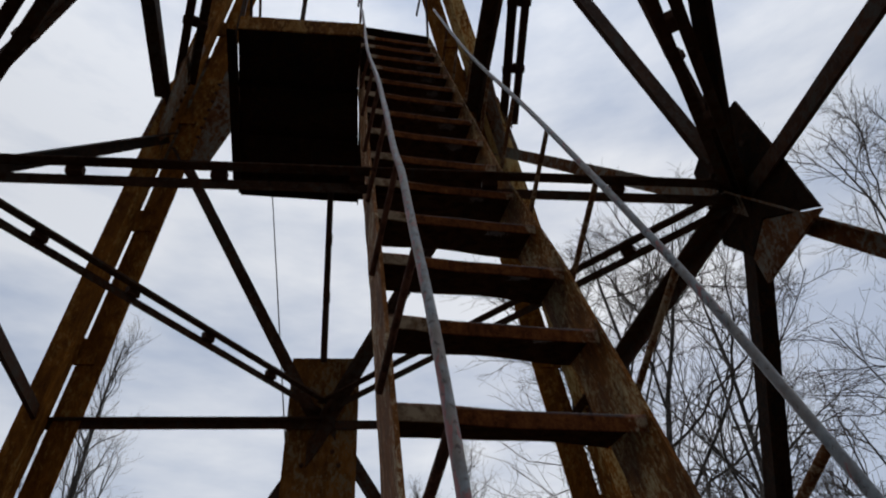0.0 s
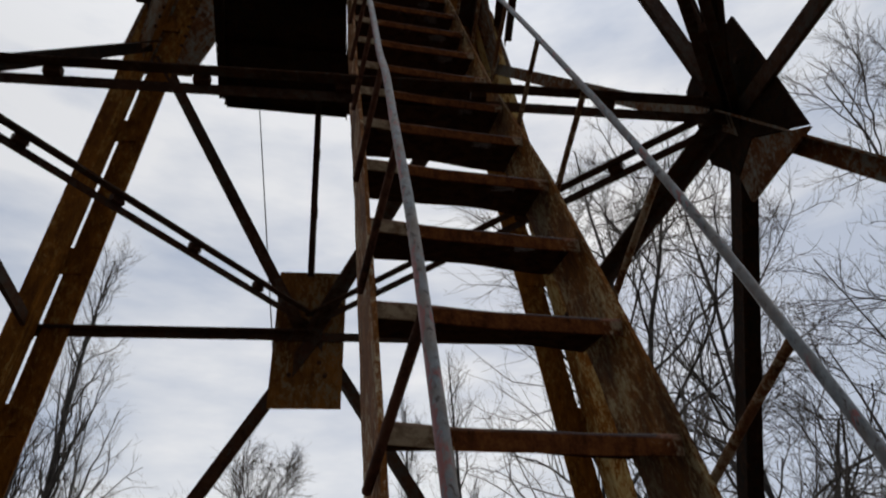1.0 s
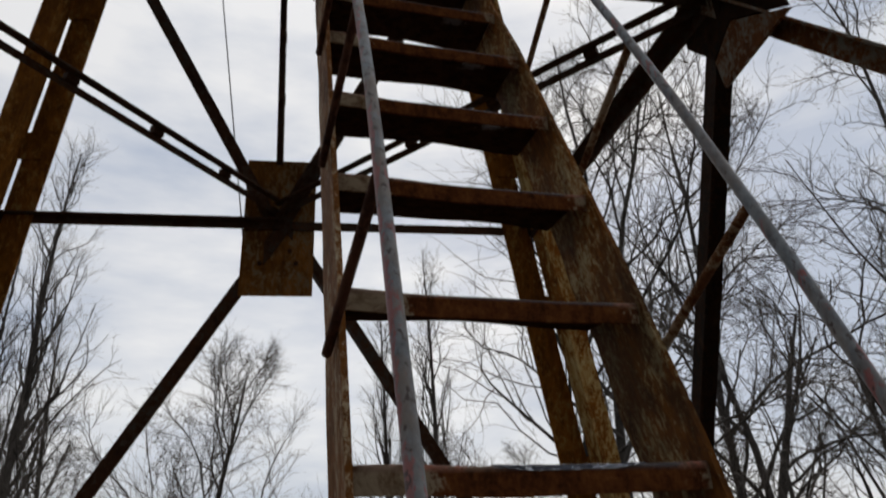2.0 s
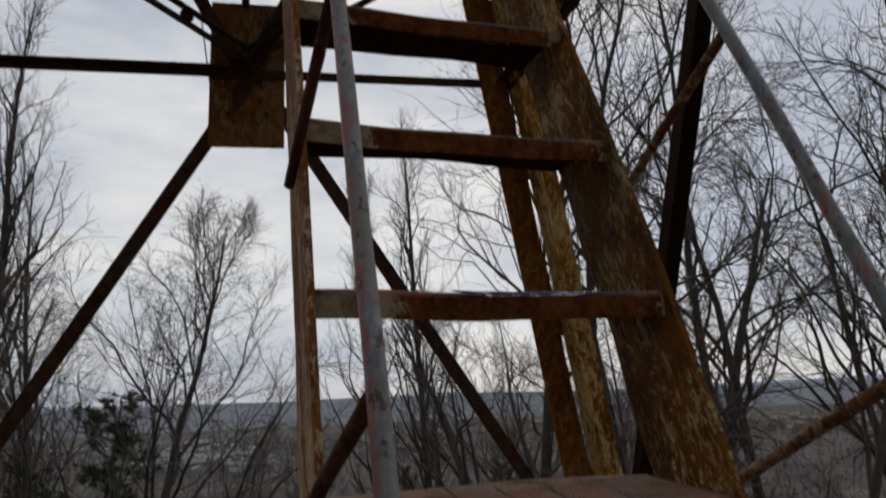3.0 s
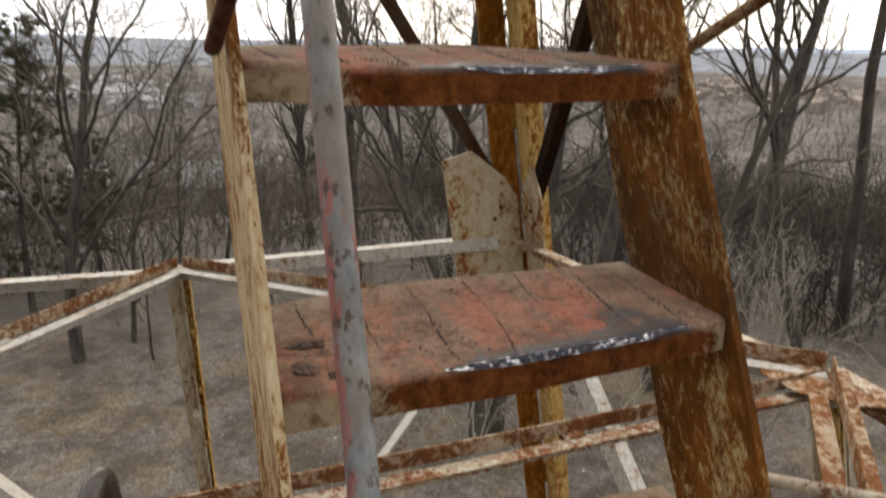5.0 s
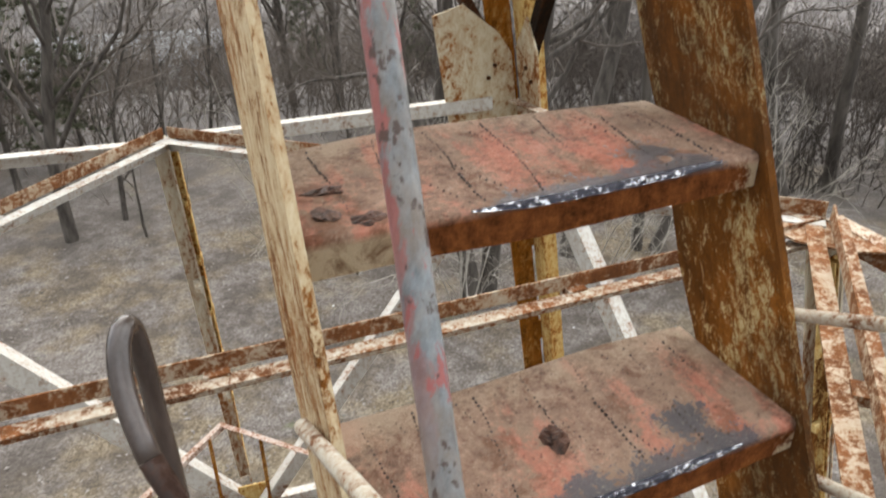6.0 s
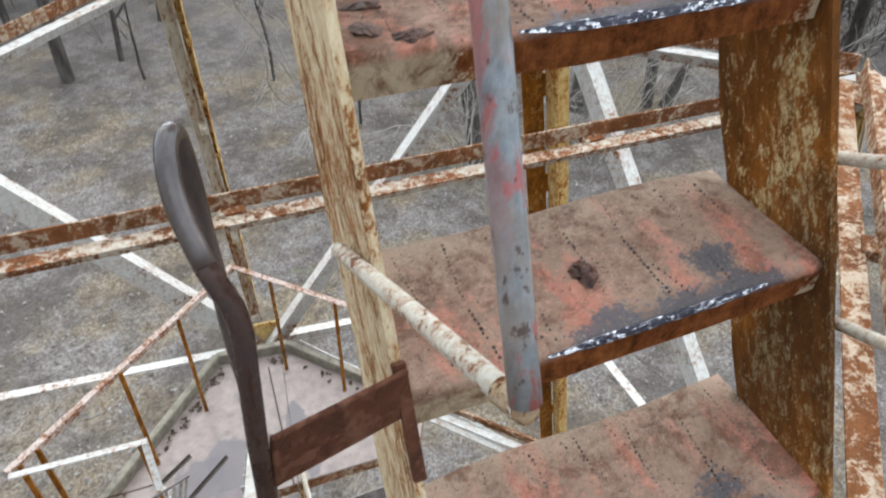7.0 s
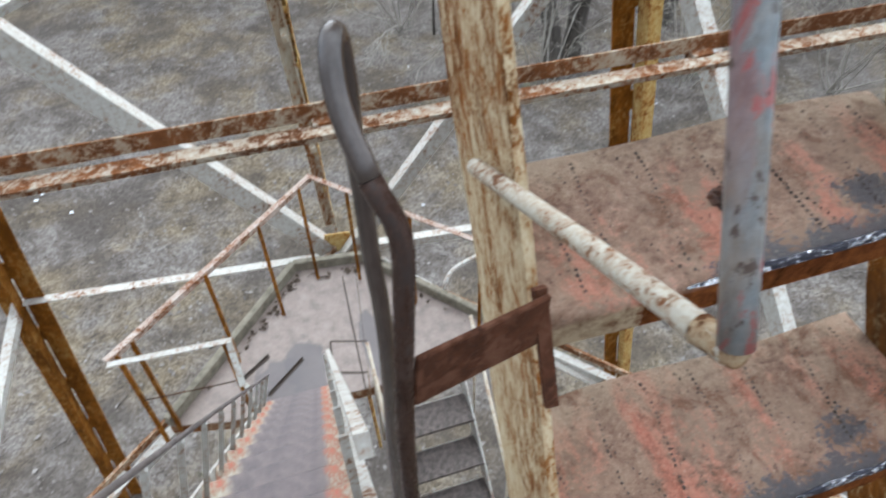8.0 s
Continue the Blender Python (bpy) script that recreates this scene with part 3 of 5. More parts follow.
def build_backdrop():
    """The far side of the valley: rows of wooded hills, with distance haze put into their blue-grey colour, beyond the
    ground's own slopes.
    """
    # the farther row is coloured paler and bluer for its thicker haze
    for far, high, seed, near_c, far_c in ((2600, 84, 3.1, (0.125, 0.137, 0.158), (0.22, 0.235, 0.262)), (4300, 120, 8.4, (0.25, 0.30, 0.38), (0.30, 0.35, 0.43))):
        m = plain("hazy_distant_woods", near_c, far_c, 0.03, 1.0, (1, 1, 2.2), 0.0)
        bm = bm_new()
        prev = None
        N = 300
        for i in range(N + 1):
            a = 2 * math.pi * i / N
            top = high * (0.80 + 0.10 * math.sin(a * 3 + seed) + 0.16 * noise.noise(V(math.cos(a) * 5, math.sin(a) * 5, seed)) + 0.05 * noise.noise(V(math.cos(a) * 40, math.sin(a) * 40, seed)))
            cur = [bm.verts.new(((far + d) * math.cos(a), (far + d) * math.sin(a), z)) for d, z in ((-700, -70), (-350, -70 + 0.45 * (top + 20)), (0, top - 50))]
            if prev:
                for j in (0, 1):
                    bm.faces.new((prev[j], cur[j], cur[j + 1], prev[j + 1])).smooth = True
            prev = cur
        tagged(new("backdrop", mesh_of("backdrop", bm, m)), "wooded hills on the far side of the valley, haze put into their blue-grey", "hills", kind="structure")


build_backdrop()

# ---------------------------------------------------------------- the lattice tower
LEVELS = {-1: -8.6, 0: -4.25, 1: -0.92, 2: 2.38, 3: 4.55, 4: 6.8, 5: 8.9}


def far_left(z):
    return V(-1.605 + 0.1455 * (z - 2.385), 3.307 - 0.146 * (z - 2.385), z)


def far_right(z):
    return V(1.505 - 0.205 * (z - 2.351), 2.954 - 0.105 * (z - 2.351), z)


AXIS = V(-0.03, 1.17, 0)


def corner(sx, sy, z):
    """The foot of a leg's axis at the height z; the near legs answer the far ones across the tower's axis."""
    if sy > 0:
        return far_left(z) if sx < 0 else far_right(z)
    if sx > 0:
        return V(1.26 - 0.235 * (z - 2.385), -0.967 + 0.146 * (z - 2.385), z)
    return V(2 * AXIS.x - 1.505 + 0.1845 * (z - 2.351), 2 * AXIS.y - 2.954 + 0.105 * (z - 2.351), z)


def mid(sx, sy, z):
    """The middle of a face at the height z."""
    if sy:
        return (corner(-1, sy, z) + corner(1, sy, z)) / 2
    return (corner(sx, 1, z) + corner(sx, -1, z)) / 2


def joint(lev, sx, sy):
    """The joint in the middle of a face; the side joints sit a little off, as they were welded."""
    off = {(1, -1): V(-0.2, -0.38, -0.05), (1, 1): V(0.10, 0.12, 0.09), (2, -1): V(-0.05, 0, 0.10), (2, 1): V(0.14, 0.04, 0.13), (1, 0): V(-0.045, 0, 0)}.get((lev, sx), V(0, 0, 0))
    return mid(sx, sy, LEVELS[lev]) + off


tower = thing("lattice_tower", (0, 0, 0), "tall rusty steel lattice tower with flaking ochre and white paint", "tower")


def sweep_uv(bm, a, b, prof, u, v):
    r1 = [bm.verts.new(a + u * p + v * q) for p, q in prof]
    r2 = [bm.verts.new(b + u * p + v * q) for p, q in prof]
    n = len(prof)
    for i in range(n):
        bm.faces.new((r1[i], r1[(i + 1) % n], r2[(i + 1) % n], r2[i]))
    bm.faces.new(r1[::-1])
    bm.faces.new(r2)
    bmesh.ops.recalc_face_normals(bm, faces=bm.faces)


def build_leg(sx, sy):
    a, b = corner(sx, sy, -9.3), corner(sx, sy, 8.0)
    e1 = (corner(-sx, sy, 0) - corner(sx, sy, 0)).normalized()
    e2 = (corner(sx, -sy, 0) - corner(sx, sy, 0)).normalized()
    leg = thing("leg", (0, 0, 0), "", "")
    leg.parent = tower
    s, t, g = 0.17, 0.014, 0.018
    bm = bm_new()
    sweep_uv(bm, a, b, [(g, 0), (g + s, 0), (g + s, t), (g + t, t), (g + t, -s), (g, -s)], e1, e2)
    part("angle_bar", bm, M_LEG, leg)
    bm = bm_new()
    sweep_uv(bm, a, b, [(0, g), (0, g + s), (t, g + s), (t, g + t), (-s, g + t), (-s, g)], e1, e2)
    part("angle_bar", bm, M_POST if sy > 0 and sx > 0 else M_LEG, leg)
    z = -8.6
    while z < 7.6:
        c = corner(sx, sy, z)
        bm = bm_new()
        sweep_uv(bm, c - V(0, 0, 0.09), c + V(0, 0, 0.09), [(-0.10, 0.002), (0.12, 0.002), (0.12, g - 0.002), (-0.10, g - 0.002)], e1, e2)
        part("batten", bm, M_LEG, leg)
        z += 0.95


def single(name, a, b, s, material, up=(0, 0, 1), su=1, sv=-1, parent=None):
    bm = bm_new()
    sweep(bm, a, b, ell(s, s * 0.12, su, sv), up)
    return part(name, bm, material, parent or tower)


def double(name, a, b, s, gap, material, pitch=0.8, up=(0, 0, 1), second=None, flip=0):
    """Two angles along one line, held by small spacers: flip sets one angle's flange up and the other's down."""
    a, b = Vector(a), Vector(b)
    holder = thing(name, a, "", "")
    holder.parent = tower
    for su in (-1, 1):
        bm = bm_new()
        high = su == flip
        sweep(bm, a - a, b - a, ell(s, s * 0.12, su, 1 if high else -1, su * gap / 2, (gap / 2 if high else -gap / 2) if flip > 0 else 0), up)
        part("angle_bar", bm, second if second and su < 0 else material, holder)
    k = max(2, int((b - a).length / pitch))
    d = (b - a).normalized()
    bm = bm_new()
    if flip > 0:
        sweep(bm, -d * 0.03, d * 0.03, rect(gap + 0.012, gap + 0.016), up)
    else:
        sweep(bm, -d * 0.035, d * 0.035, rect(gap + 0.02, s * 0.5, 0, -s * 0.1), up)
        sweep(bm, -d * 0.03, d * 0.03, rect(0.02, s * 0.8, -gap / 2 - 0.014, 0.002 if flip else -s * 0.4), up)
    if not flip:
        sweep(bm, -d * 0.025, d * 0.025, rect(gap + 2.0 * s + 0.012, s * 0.5, 0, -s * 0.35), up)
    me = mesh_of("spacer", bm, material)
    for i in range(1, k):
        part("spacer", me, None, holder).location = (b - a) * (i / k)


def plate(name, c, u, v, pts, thick, material, bolts=()):
    """A flat plate with the outline pts (u, v) about c, with bolt heads."""
    w = u.cross(v).normalized()
    bm = bm_new()
    lo = [bm.verts.new(c + u * p + v * q - w * thick / 2) for p, q in pts]
    hi = [bm.verts.new(c + u * p + v * q + w * thick / 2) for p, q in pts]
    n = len(pts)
    for i in range(n):
        bm.faces.new((lo[i], lo[(i + 1) % n], hi[(i + 1) % n], hi[i]))
    bm.faces.new(lo[::-1])
    bm.faces.new(hi)
    bmesh.ops.recalc_face_normals(bm, faces=bm.faces)
    ob = part(name, bm, material, tower)
    for p, q in bolts:
        bm = bm_new()
        for s_ in (-1, 1):
            o = c + u * p + v * q + w * s_ * thick / 2
            tube(bm, [o, o + w * s_ * 0.012], 0.014, 6)
        part("bolt", bm, M_BEAM, ob)
    return ob


for sx in (-1, 1):
    for sy in (-1, 1):
        build_leg(sx, sy)

UP = V(0, 0, 1)
FACES = ((0, 1), (1, 0), (0, -1), (-1, 0))


def face_corners(sx, sy):
    return ((-1, sy), (1, sy)) if sy else ((sx, -1), (sx, 1))


for lev in (0, 1, 2, 3):
    z = LEVELS[lev] + (0.32 if lev == 3 else 0)
    # from level 2 up, shade against the sky is put into a dark colour
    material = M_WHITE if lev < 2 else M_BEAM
    for sx, sy in FACES:
        for c in face_corners(sx, sy):
            if lev < 3:
                start = corner(*c, z)
                if lev == 1 and c == (1, 1):
                    # at this leg the beams lie on the inside of the gusset plates
                    start = start + (V(-0.23, 0.02, 0.075) if sy else V(-0.05, -0.05, 0.05)) + V(0, -0.05 if sy else 0, 0)
                single("horizontal_beam", start, joint(lev, sx, sy), 0.055 if lev == 2 and sy else 0.08, M_TIE if lev == 1 and sx else material)
            elif sx:
                single("horizontal_beam", corner(*c, z) + V(-0.13 if sx < 0 else 0, 0, 0), mid(sx, sy, z) + V(-0.2 if sx < 0 else 0, 0, 0), 0.12, material)
    if lev < 3:
        mids = {f: joint(lev, *f) + V(0, 0, 0.09 if lev == 2 and f[1] else 0) for f in FACES}
        for i in range(4):
            f, g = FACES[i], FACES[(i + 1) % 4]
            double("plan_brace", mids[f], mids[g], 0.062 if lev < 2 else 0.040, 0.028 if lev < 2 else 0.022, M_RUSTY if lev == 1 and i == 1 else material, 0.95 if lev < 2 else 0.45, second=M_RUSTY if lev < 2 else None, flip=-1 if lev < 2 else 1)
        double("cross_tie", mids[(-1, 0)] + (V(0, 0.08, 0.13) if lev == 1 else V(0, 0, 0.01)), mids[(1, 0)] + (V(0, -0.014, -0.045) if lev == 1 else V(0, 0, 0.01)), 0.052 if lev < 2 else 0.048, 0.022, M_TIE if lev < 2 else material, 0.95 if lev < 2 else 0.5, second=M_RUSTY if lev < 2 else None, flip=-1 if lev < 2 else 1)

# the braces of the faces: each face's middle joint holds two that rise and two that fall to the legs
for lev, down, up_ in ((0, -1, 1), (2, 1, 3)):
    for sx, sy in FACES:
        m0 = joint(lev, sx, sy)
        # the side faces' braces carry their backlit shade as near-black colour
        mat = M_WHITE if lev == 0 else M_SHADEDARK if sx else M_BEAM
        for c in face_corners(sx, sy):
            lo, hi = corner(*c, LEVELS[down] + (0.25 if lev == 2 else 0)), corner(*c, LEVELS[up_])
            keep = 0.06
            if lev == 2 and c == (1, 1):
                lo, keep = (lo + V(-0.12, 0.013, 0), 0.06) if sy else (lo, 0.01)
            if lev == 2 and c == (-1, 1) and sy:
                lo = lo - V(0, 0, 0.18)
            single("brace", m0, lo + (m0 - lo) * keep, (0.075 if sx * c[1] < 0 else 0.11 if sx else 0.085 if c[0] < 0 else 0.062) if lev else 0.15 if sy else 0.075, M_GREYRUST if lev and sx * c[1] < 0 else mat, su=-1 if sy > 0 and c[0] > 0 and lev else 1, sv=-1 if sx or c == (-1, 1) else 1)
            single("brace", m0, hi + (m0 - hi) * 0.06, 0.075 if lev else 0.115 if sx else 0.15, M_GREYRUST if lev and sx * c[1] > 0 else mat)
        u = (corner(*face_corners(sx, sy)[1], 0) - corner(*face_corners(sx, sy)[0], 0)).normalized()
        if sy:
            outline = [(-0.21, -0.47), (0.21, -0.47), (0.21, 0.43), (-0.21, 0.43)]
            bolts = [(-0.05, -0.19), (0.07, -0.19), (-0.10, -0.27), (0.11, -0.27), (0.05, 0.12), (0.08, 0.17), (0.11, 0.22), (-0.08, 0.17)]
        else:
            outline = [(0.10, 0.378), (-0.20, 0.362), (-0.27, 0.041), (-0.345, -0.375), (-0.08, -0.20), (0.05, -0.29), (0.19, -0.12), (0.21, 0.33)]
            plate("gusset_plate", m0, u, UP, [(-0.35, -0.388), (0.03, -0.436), (0.05, -0.30), (-0.08, -0.21)], 0.012, M_GREYRUST)
            bolts = [(0.1, 0.2), (0.05, 0.26), (-0.15, 0.15)]
        if lev == 0:
            outline, bolts = [(p * 0.55, q * 0.5) for p, q in outline], []
        plate("gusset_plate", m0 + V(0, 0.022 * sy if lev else 0, 0), u, UP, outline, 0.012, M_POST if lev == 0 else M_NODE if sy else M_SHADEDARK, bolts)
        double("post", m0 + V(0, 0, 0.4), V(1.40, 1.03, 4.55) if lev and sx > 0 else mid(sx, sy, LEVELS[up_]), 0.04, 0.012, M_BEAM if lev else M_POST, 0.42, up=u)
        if lev == 0:
            double("post", m0 - V(0, 0, 0.4), mid(sx, sy, GZ), 0.04, 0.012, M_POST, 0.6, up=u)
            continue
        if sx and lev == 2:
            # a stay from the side joint up to the middle, and a pair of angles in the plan above
            if sx > 0:
                single("stay", m0 + V(0, 0, 0.2), V(0.62 * sx, 1.0, 5.2), 0.09, M_BEAM)
            double("plan_brace", V(1.27 * sx, 2.8, 4.9), V(0.8 * sx, 0.6, 4.9), 0.06, 0.035, M_BEAM, 0.5)
for sx in (-1, 1):
    for sy in (-1, 1):
        for lev in (1, 3):
            c = corner(sx, sy, LEVELS[lev] + 0.3)
            for other in ((-sx, sy), (sx, -sy)):
                u = (corner(*other, c.z) - c).normalized()
                inner = (corner(-sx, sy, c.z) - c if other[0] == sx else corner(sx, -sy, c.z) - c).normalized()
                plate("gusset_plate", c + u * 0.02 + inner * (0.024 if lev == 1 else 0.0), u, (corner(sx, sy, c.z + 1) - c).normalized(), ([(-0.24, -0.40), (-0.10, -0.62), (0.30, -0.62), (0.42, -0.1), (0.36, 0.30), (-0.03, 0.5), (-0.22, 0.18)] if other[1] == sy else [(-0.03, -0.62), (0.30, -0.62), (0.42, -0.1), (0.36, 0.30), (-0.03, 0.5)]) if lev == 3 else ([(0.03, -0.75), (0.50, -0.75), (0.50, 0.30), (0.30, 0.36), (0.10, 0.18), (0.03, 0.05)] if other[1] == sy and sx > 0 and sy > 0 else [(0.03, -0.75), (0.29, -0.75), (0.29, 0.12), (0.22, 0.30), (0.10, 0.18), (0.03, 0.05)] if other[1] == sy else [(0.03, -0.55), (0.27, -0.55), (0.29, 0.1), (0.20, 0.30), (0.03, 0.1)]), 0.012, M_CREAM if lev == 1 else M_GREYRUST, [(0.16, y * 0.09) for y in range(-4, 3)] if lev == 3 else [(0.2, -0.1), (0.15, -0.02)])
# flat joint plates where the braces of the plan meet
for lev in (0, 1):
    for sx, sy in FACES:
        m0 = joint(lev, sx, sy)
        inward = V(-sx, -sy, 0)
        along = V(sy, sx, 0)
        plate("joint_plate", m0 + V(0, 0, -0.012), along, inward, [(-0.3, 0.0), (0.3, 0.0), (0.22, 0.14), (0.08, 0.24), (-0.08, 0.24), (-0.22, 0.14)] if sx else [(-0.12, 0), (0.12, 0), (0.1, 0.07), (-0.1, 0.07)], 0.008, M_RUSTY)
        if lev == 1:
            double("post", m0 - V(0, 0, 0.02), joint(0, sx, sy) + V(0, 0, 0.35), 0.085, 0.012, M_POSTGREY, 0.8, up=along)


# ---------------------------------------------------------------- the steep stair
RISE, RUN, WIDE = 0.309, 0.139, 0.56
SLOPE = V(0, RUN, RISE).normalized()
OUT = V(0, -RISE, RUN).normalized()
stair = thing("steep_stair", (0, 0, 0), "steep iron stair with worn red treads between rusty cream stringers", "stair")


def on_slope(x, z, off=0.0):
    """A point on the line of the noses at height z, moved off metres out from it."""
    return V(x, z * RUN / RISE, z) + OUT * off


def sag(z):
    """How far the old stringers have bent back from a straight line at the height z."""
    return float(np.interp(z, (-0.9, 0.0, 0.3, 0.65, 1.0, 1.9, 2.3, 2.7, 4.2, 5.6), (0.018, 0.012, 0.008, -0.02, -0.03, -0.026, 0.0, 0.03, 0.03, 0.03)))


def build_stringer(x, side):
    """A plate with a slightly wavy back edge, worn by rust."""
    rng = random.Random(5 + side)
    bm = bm_new()
    n = 76
    prev = None
    for i in range(n + 1):
        z = -0.98 + 6.45 * i / n
        wave = 0.006 * math.sin(z * 2 * math.pi / RISE + 1.0) + rng.uniform(-0.0015, 0.0015)
        cur = []
        for xx in (x, x + 0.011 * side):
            for off in (0.006 + rng.uniform(-0.001, 0.001), -float(np.interp(z, (-0.9, -0.3, 0.1, 0.6), (0.158, 0.164, 0.178, 0.186))) + wave):
                cur.append(bm.verts.new(on_slope(xx, z, off) + V(0, sag(z), 0)))
        if prev:
            for a, b in ((0, 1), (1, 3), (3, 2), (2, 0)):
                bm.faces.new((prev[a], prev[b], cur[b], cur[a]))
        else:
            bm.faces.new([cur[k] for k in (0, 2, 3, 1)])
        prev = cur
    bm.faces.new([prev[k] for k in (0, 1, 3, 2)])
    bmesh.ops.recalc_face_normals(bm, faces=bm.faces)
    return part("stringer", bm, M_STRING if side > 0 else M_STRING_PALE, stair, "rusty plate stringer with flaking cream paint")


build_stringer(-0.002, -1)
build_stringer(WIDE + 0.002, 1)

TREAD_DEPTH = 0.215


def lift(x, y):
    """How far the sheet rises from the nose towards its back edge, most in the middle."""
    return (0.013 + 0.009 * math.sin(math.pi * x / WIDE)) * max(0.0, y / TREAD_DEPTH) ** 1.3 - 0.005 * math.sin(math.pi * x / WIDE) * (1 - y / 0.3)


def tread_mesh(seed):
    """A bent plate with a rounded nose and a lip in front, its back edge raised, dented a little."""
    rng = random.Random(seed)
    bm = bm_new()
    ys = [TREAD_DEPTH * (1 - i / 6) for i in range(6)]
    prof = [(TREAD_DEPTH, -0.004)] + [(y, 0.0) for y in ys] + [(0.010, 0.0), (0.004, -0.0015), (0.001, -0.0045), (0.0, -0.010), (0.0, -0.043), (0.005, -0.043), (0.005, -0.018), (0.009, -0.009), (0.016, -0.005), (0.08, -0.005), (0.15, -0.005), (TREAD_DEPTH - 0.004, -0.005)]
    k = 16
    ph = rng.uniform(0, 6)
    rings = []
    for i in range(k + 1):
        x = WIDE * i / k
        ring_ = []
        for y, z in prof:
            wob = 0.0008 * math.sin(i * 0.9 + ph) * (1 - y / 0.3) + 0.0008 * math.sin(i * 0.7 + y * 30 + ph)
            ring_.append(bm.verts.new((x, y + (0.005 * math.sin(i * 0.5 + ph) if y > 0.2 else 0), z + lift(x, y) + wob)))
        rings.append(ring_)
    n = len(prof)
    for a, b in zip(rings, rings[1:]):
        for j in range(n):
            f = bm.faces.new((a[j], a[(j + 1) % n], b[(j + 1) % n], b[j]))
            f.smooth = 6 < j < 10
    bm.faces.new(rings[0][::-1])
    bm.faces.new(rings[-1])
    bmesh.ops.recalc_face_normals(bm, faces=bm.faces)
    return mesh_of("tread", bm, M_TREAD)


def bead_mesh(seed):
    """Rows of small weld beads that keep feet from slipping, slanted in pairs."""
    rng = random.Random(seed)
    vs, fs = [], []
    for row in range(14):
        straight = row % 2 == 0
        x0 = 0.05 + (row // 2) * 0.078 + (0.0 if straight else 0.045) + rng.uniform(-0.010, 0.010)
        lean = rng.uniform(-0.022, 0.0) if straight else rng.uniform(0.045, 0.075)
        steps = 26 if straight else 22
        for i in range(steps):
            t = i / (steps - 1)
            y = 0.020 + 0.180 * t
            x = x0 + lean * (1 - t) + 0.004 * math.sin(t * 5 + row) + rng.uniform(-0.001, 0.001)
            if rng.random() < (0.12 if straight else 0.42) or not 0.01 < x < WIDE - 0.01:
                continue
            r = rng.uniform(0.0014, 0.0028) if straight else rng.uniform(0.0010, 0.0020)
            bow = -lift(x, y)
            b = len(vs)
            for q in range(6):
                a = q * math.pi / 3
                vs.append((x + r * math.cos(a), y + 1.4 * r * math.sin(a), -0.001 - bow))
            vs.append((x, y, 0.0022 - bow))
            fs += [(b + q, b + (q + 1) % 6, b + 6) for q in range(6)]
    me = bpy.data.meshes.new("weld_seam")
    me.from_pydata(vs, [], fs)
    me.materials.append(M_BEAD)
    return me


def nosing_mesh(x0, x1, seed):
    """A bare strip of steel worn bright along the nose."""
    rng = random.Random(seed)
    bm = bm_new()
    prev = None
    k = 22
    for i in range(k + 1):
        t = i / k
        x = x0 + (x1 - x0) * t
        bow = 0.005 * math.sin(math.pi * x / WIDE)
        e = min(1.0, t * 5) * min(1.0, (1 - t) * 5)
        w = rng.uniform(0, 0.002) * e
        pts = [((0.0046 + w) * e + 0.0006, 0.0004), (0.0048 * e + 0.0005, 0.0011), (0.0026 * e, 0.0002), (0.0001, -0.0030 * e - 0.0008), (-0.0010, -0.0066 * e - 0.001)]
        cur = [bm.verts.new((x, y, z - bow + rng.uniform(0, 0.0008))) for y, z in pts]
        if prev:
            for j in range(len(pts) - 1):
                f = bm.faces.new((prev[j], cur[j], cur[j + 1], prev[j + 1]))
                f.smooth = True
        prev = cur
    bmesh.ops.recalc_face_normals(bm, faces=bm.faces)
    return mesh_of("nosing", bm, M_WORN)


TREADS = [tread_mesh(i) for i in range(4)]
BEADS = [bead_mesh(i) for i in range(3)]
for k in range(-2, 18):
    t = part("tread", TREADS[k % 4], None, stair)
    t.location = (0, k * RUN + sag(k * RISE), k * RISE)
    if k < 3:
        tagged(part("weld_seam", BEADS[k % 3], None, t, "dotted dark weld seam"), kind="stuff")
        lo, hi = {-2: (0.30, 0.52), -1: (0.16, 0.47), 0: (0.17, 0.50), 1: (0.24, 0.50)}.get(k, (0.2, 0.45))
        part("nosing", nosing_mesh(lo, hi, k + 9), None, t, "bare worn shiny steel edge")


def flake_mesh(seed, r, h):
    """A ragged scab of rust and dirt."""
    rng = random.Random(seed)
    n = 14
    bm = bm_new()
    rings = []
    for f, z in ((1.0, 0.0), (0.8, h), (0.4, h * 1.3)):
        rings.append([bm.verts.new((r * f * math.cos(6.283 * i / n) * rng.uniform(0.5, 1.4), r * f * math.sin(6.283 * i / n) * rng.uniform(0.5, 1.4), z * rng.uniform(0.3, 1.5))) for i in range(n)])
    for a, b in zip(rings, rings[1:]):
        for i in range(n):
            bm.faces.new((a[i], a[(i + 1) % n], b[(i + 1) % n], b[i]))
    bm.faces.new(rings[-1])
    return mesh_of("flake", bm, M_SCAB)


for i, (k, x, y, r, sc) in enumerate(((-1, 0.264, 0.095, 0.016, (1, 1.3, 1.6)), (0, 0.045, 0.095, 0.018, (1.5, 0.7, 0.6)), (0, 0.030, 0.045, 0.014, (1.0, 1.2, 0.6)), (0, 0.070, 0.022, 0.016, (1.4, 0.8, 0.6)))):
    for ob in stair.children:
        if ob.name.startswith("tread") and abs(ob.location.z - k * RISE) < 0.01:
            f = part("flake", flake_mesh(i, r, 0.004), None, ob, "dark ragged rust scab")
            f.location = (x, y, -0.0004 + lift(x, y))
            f.scale = sc


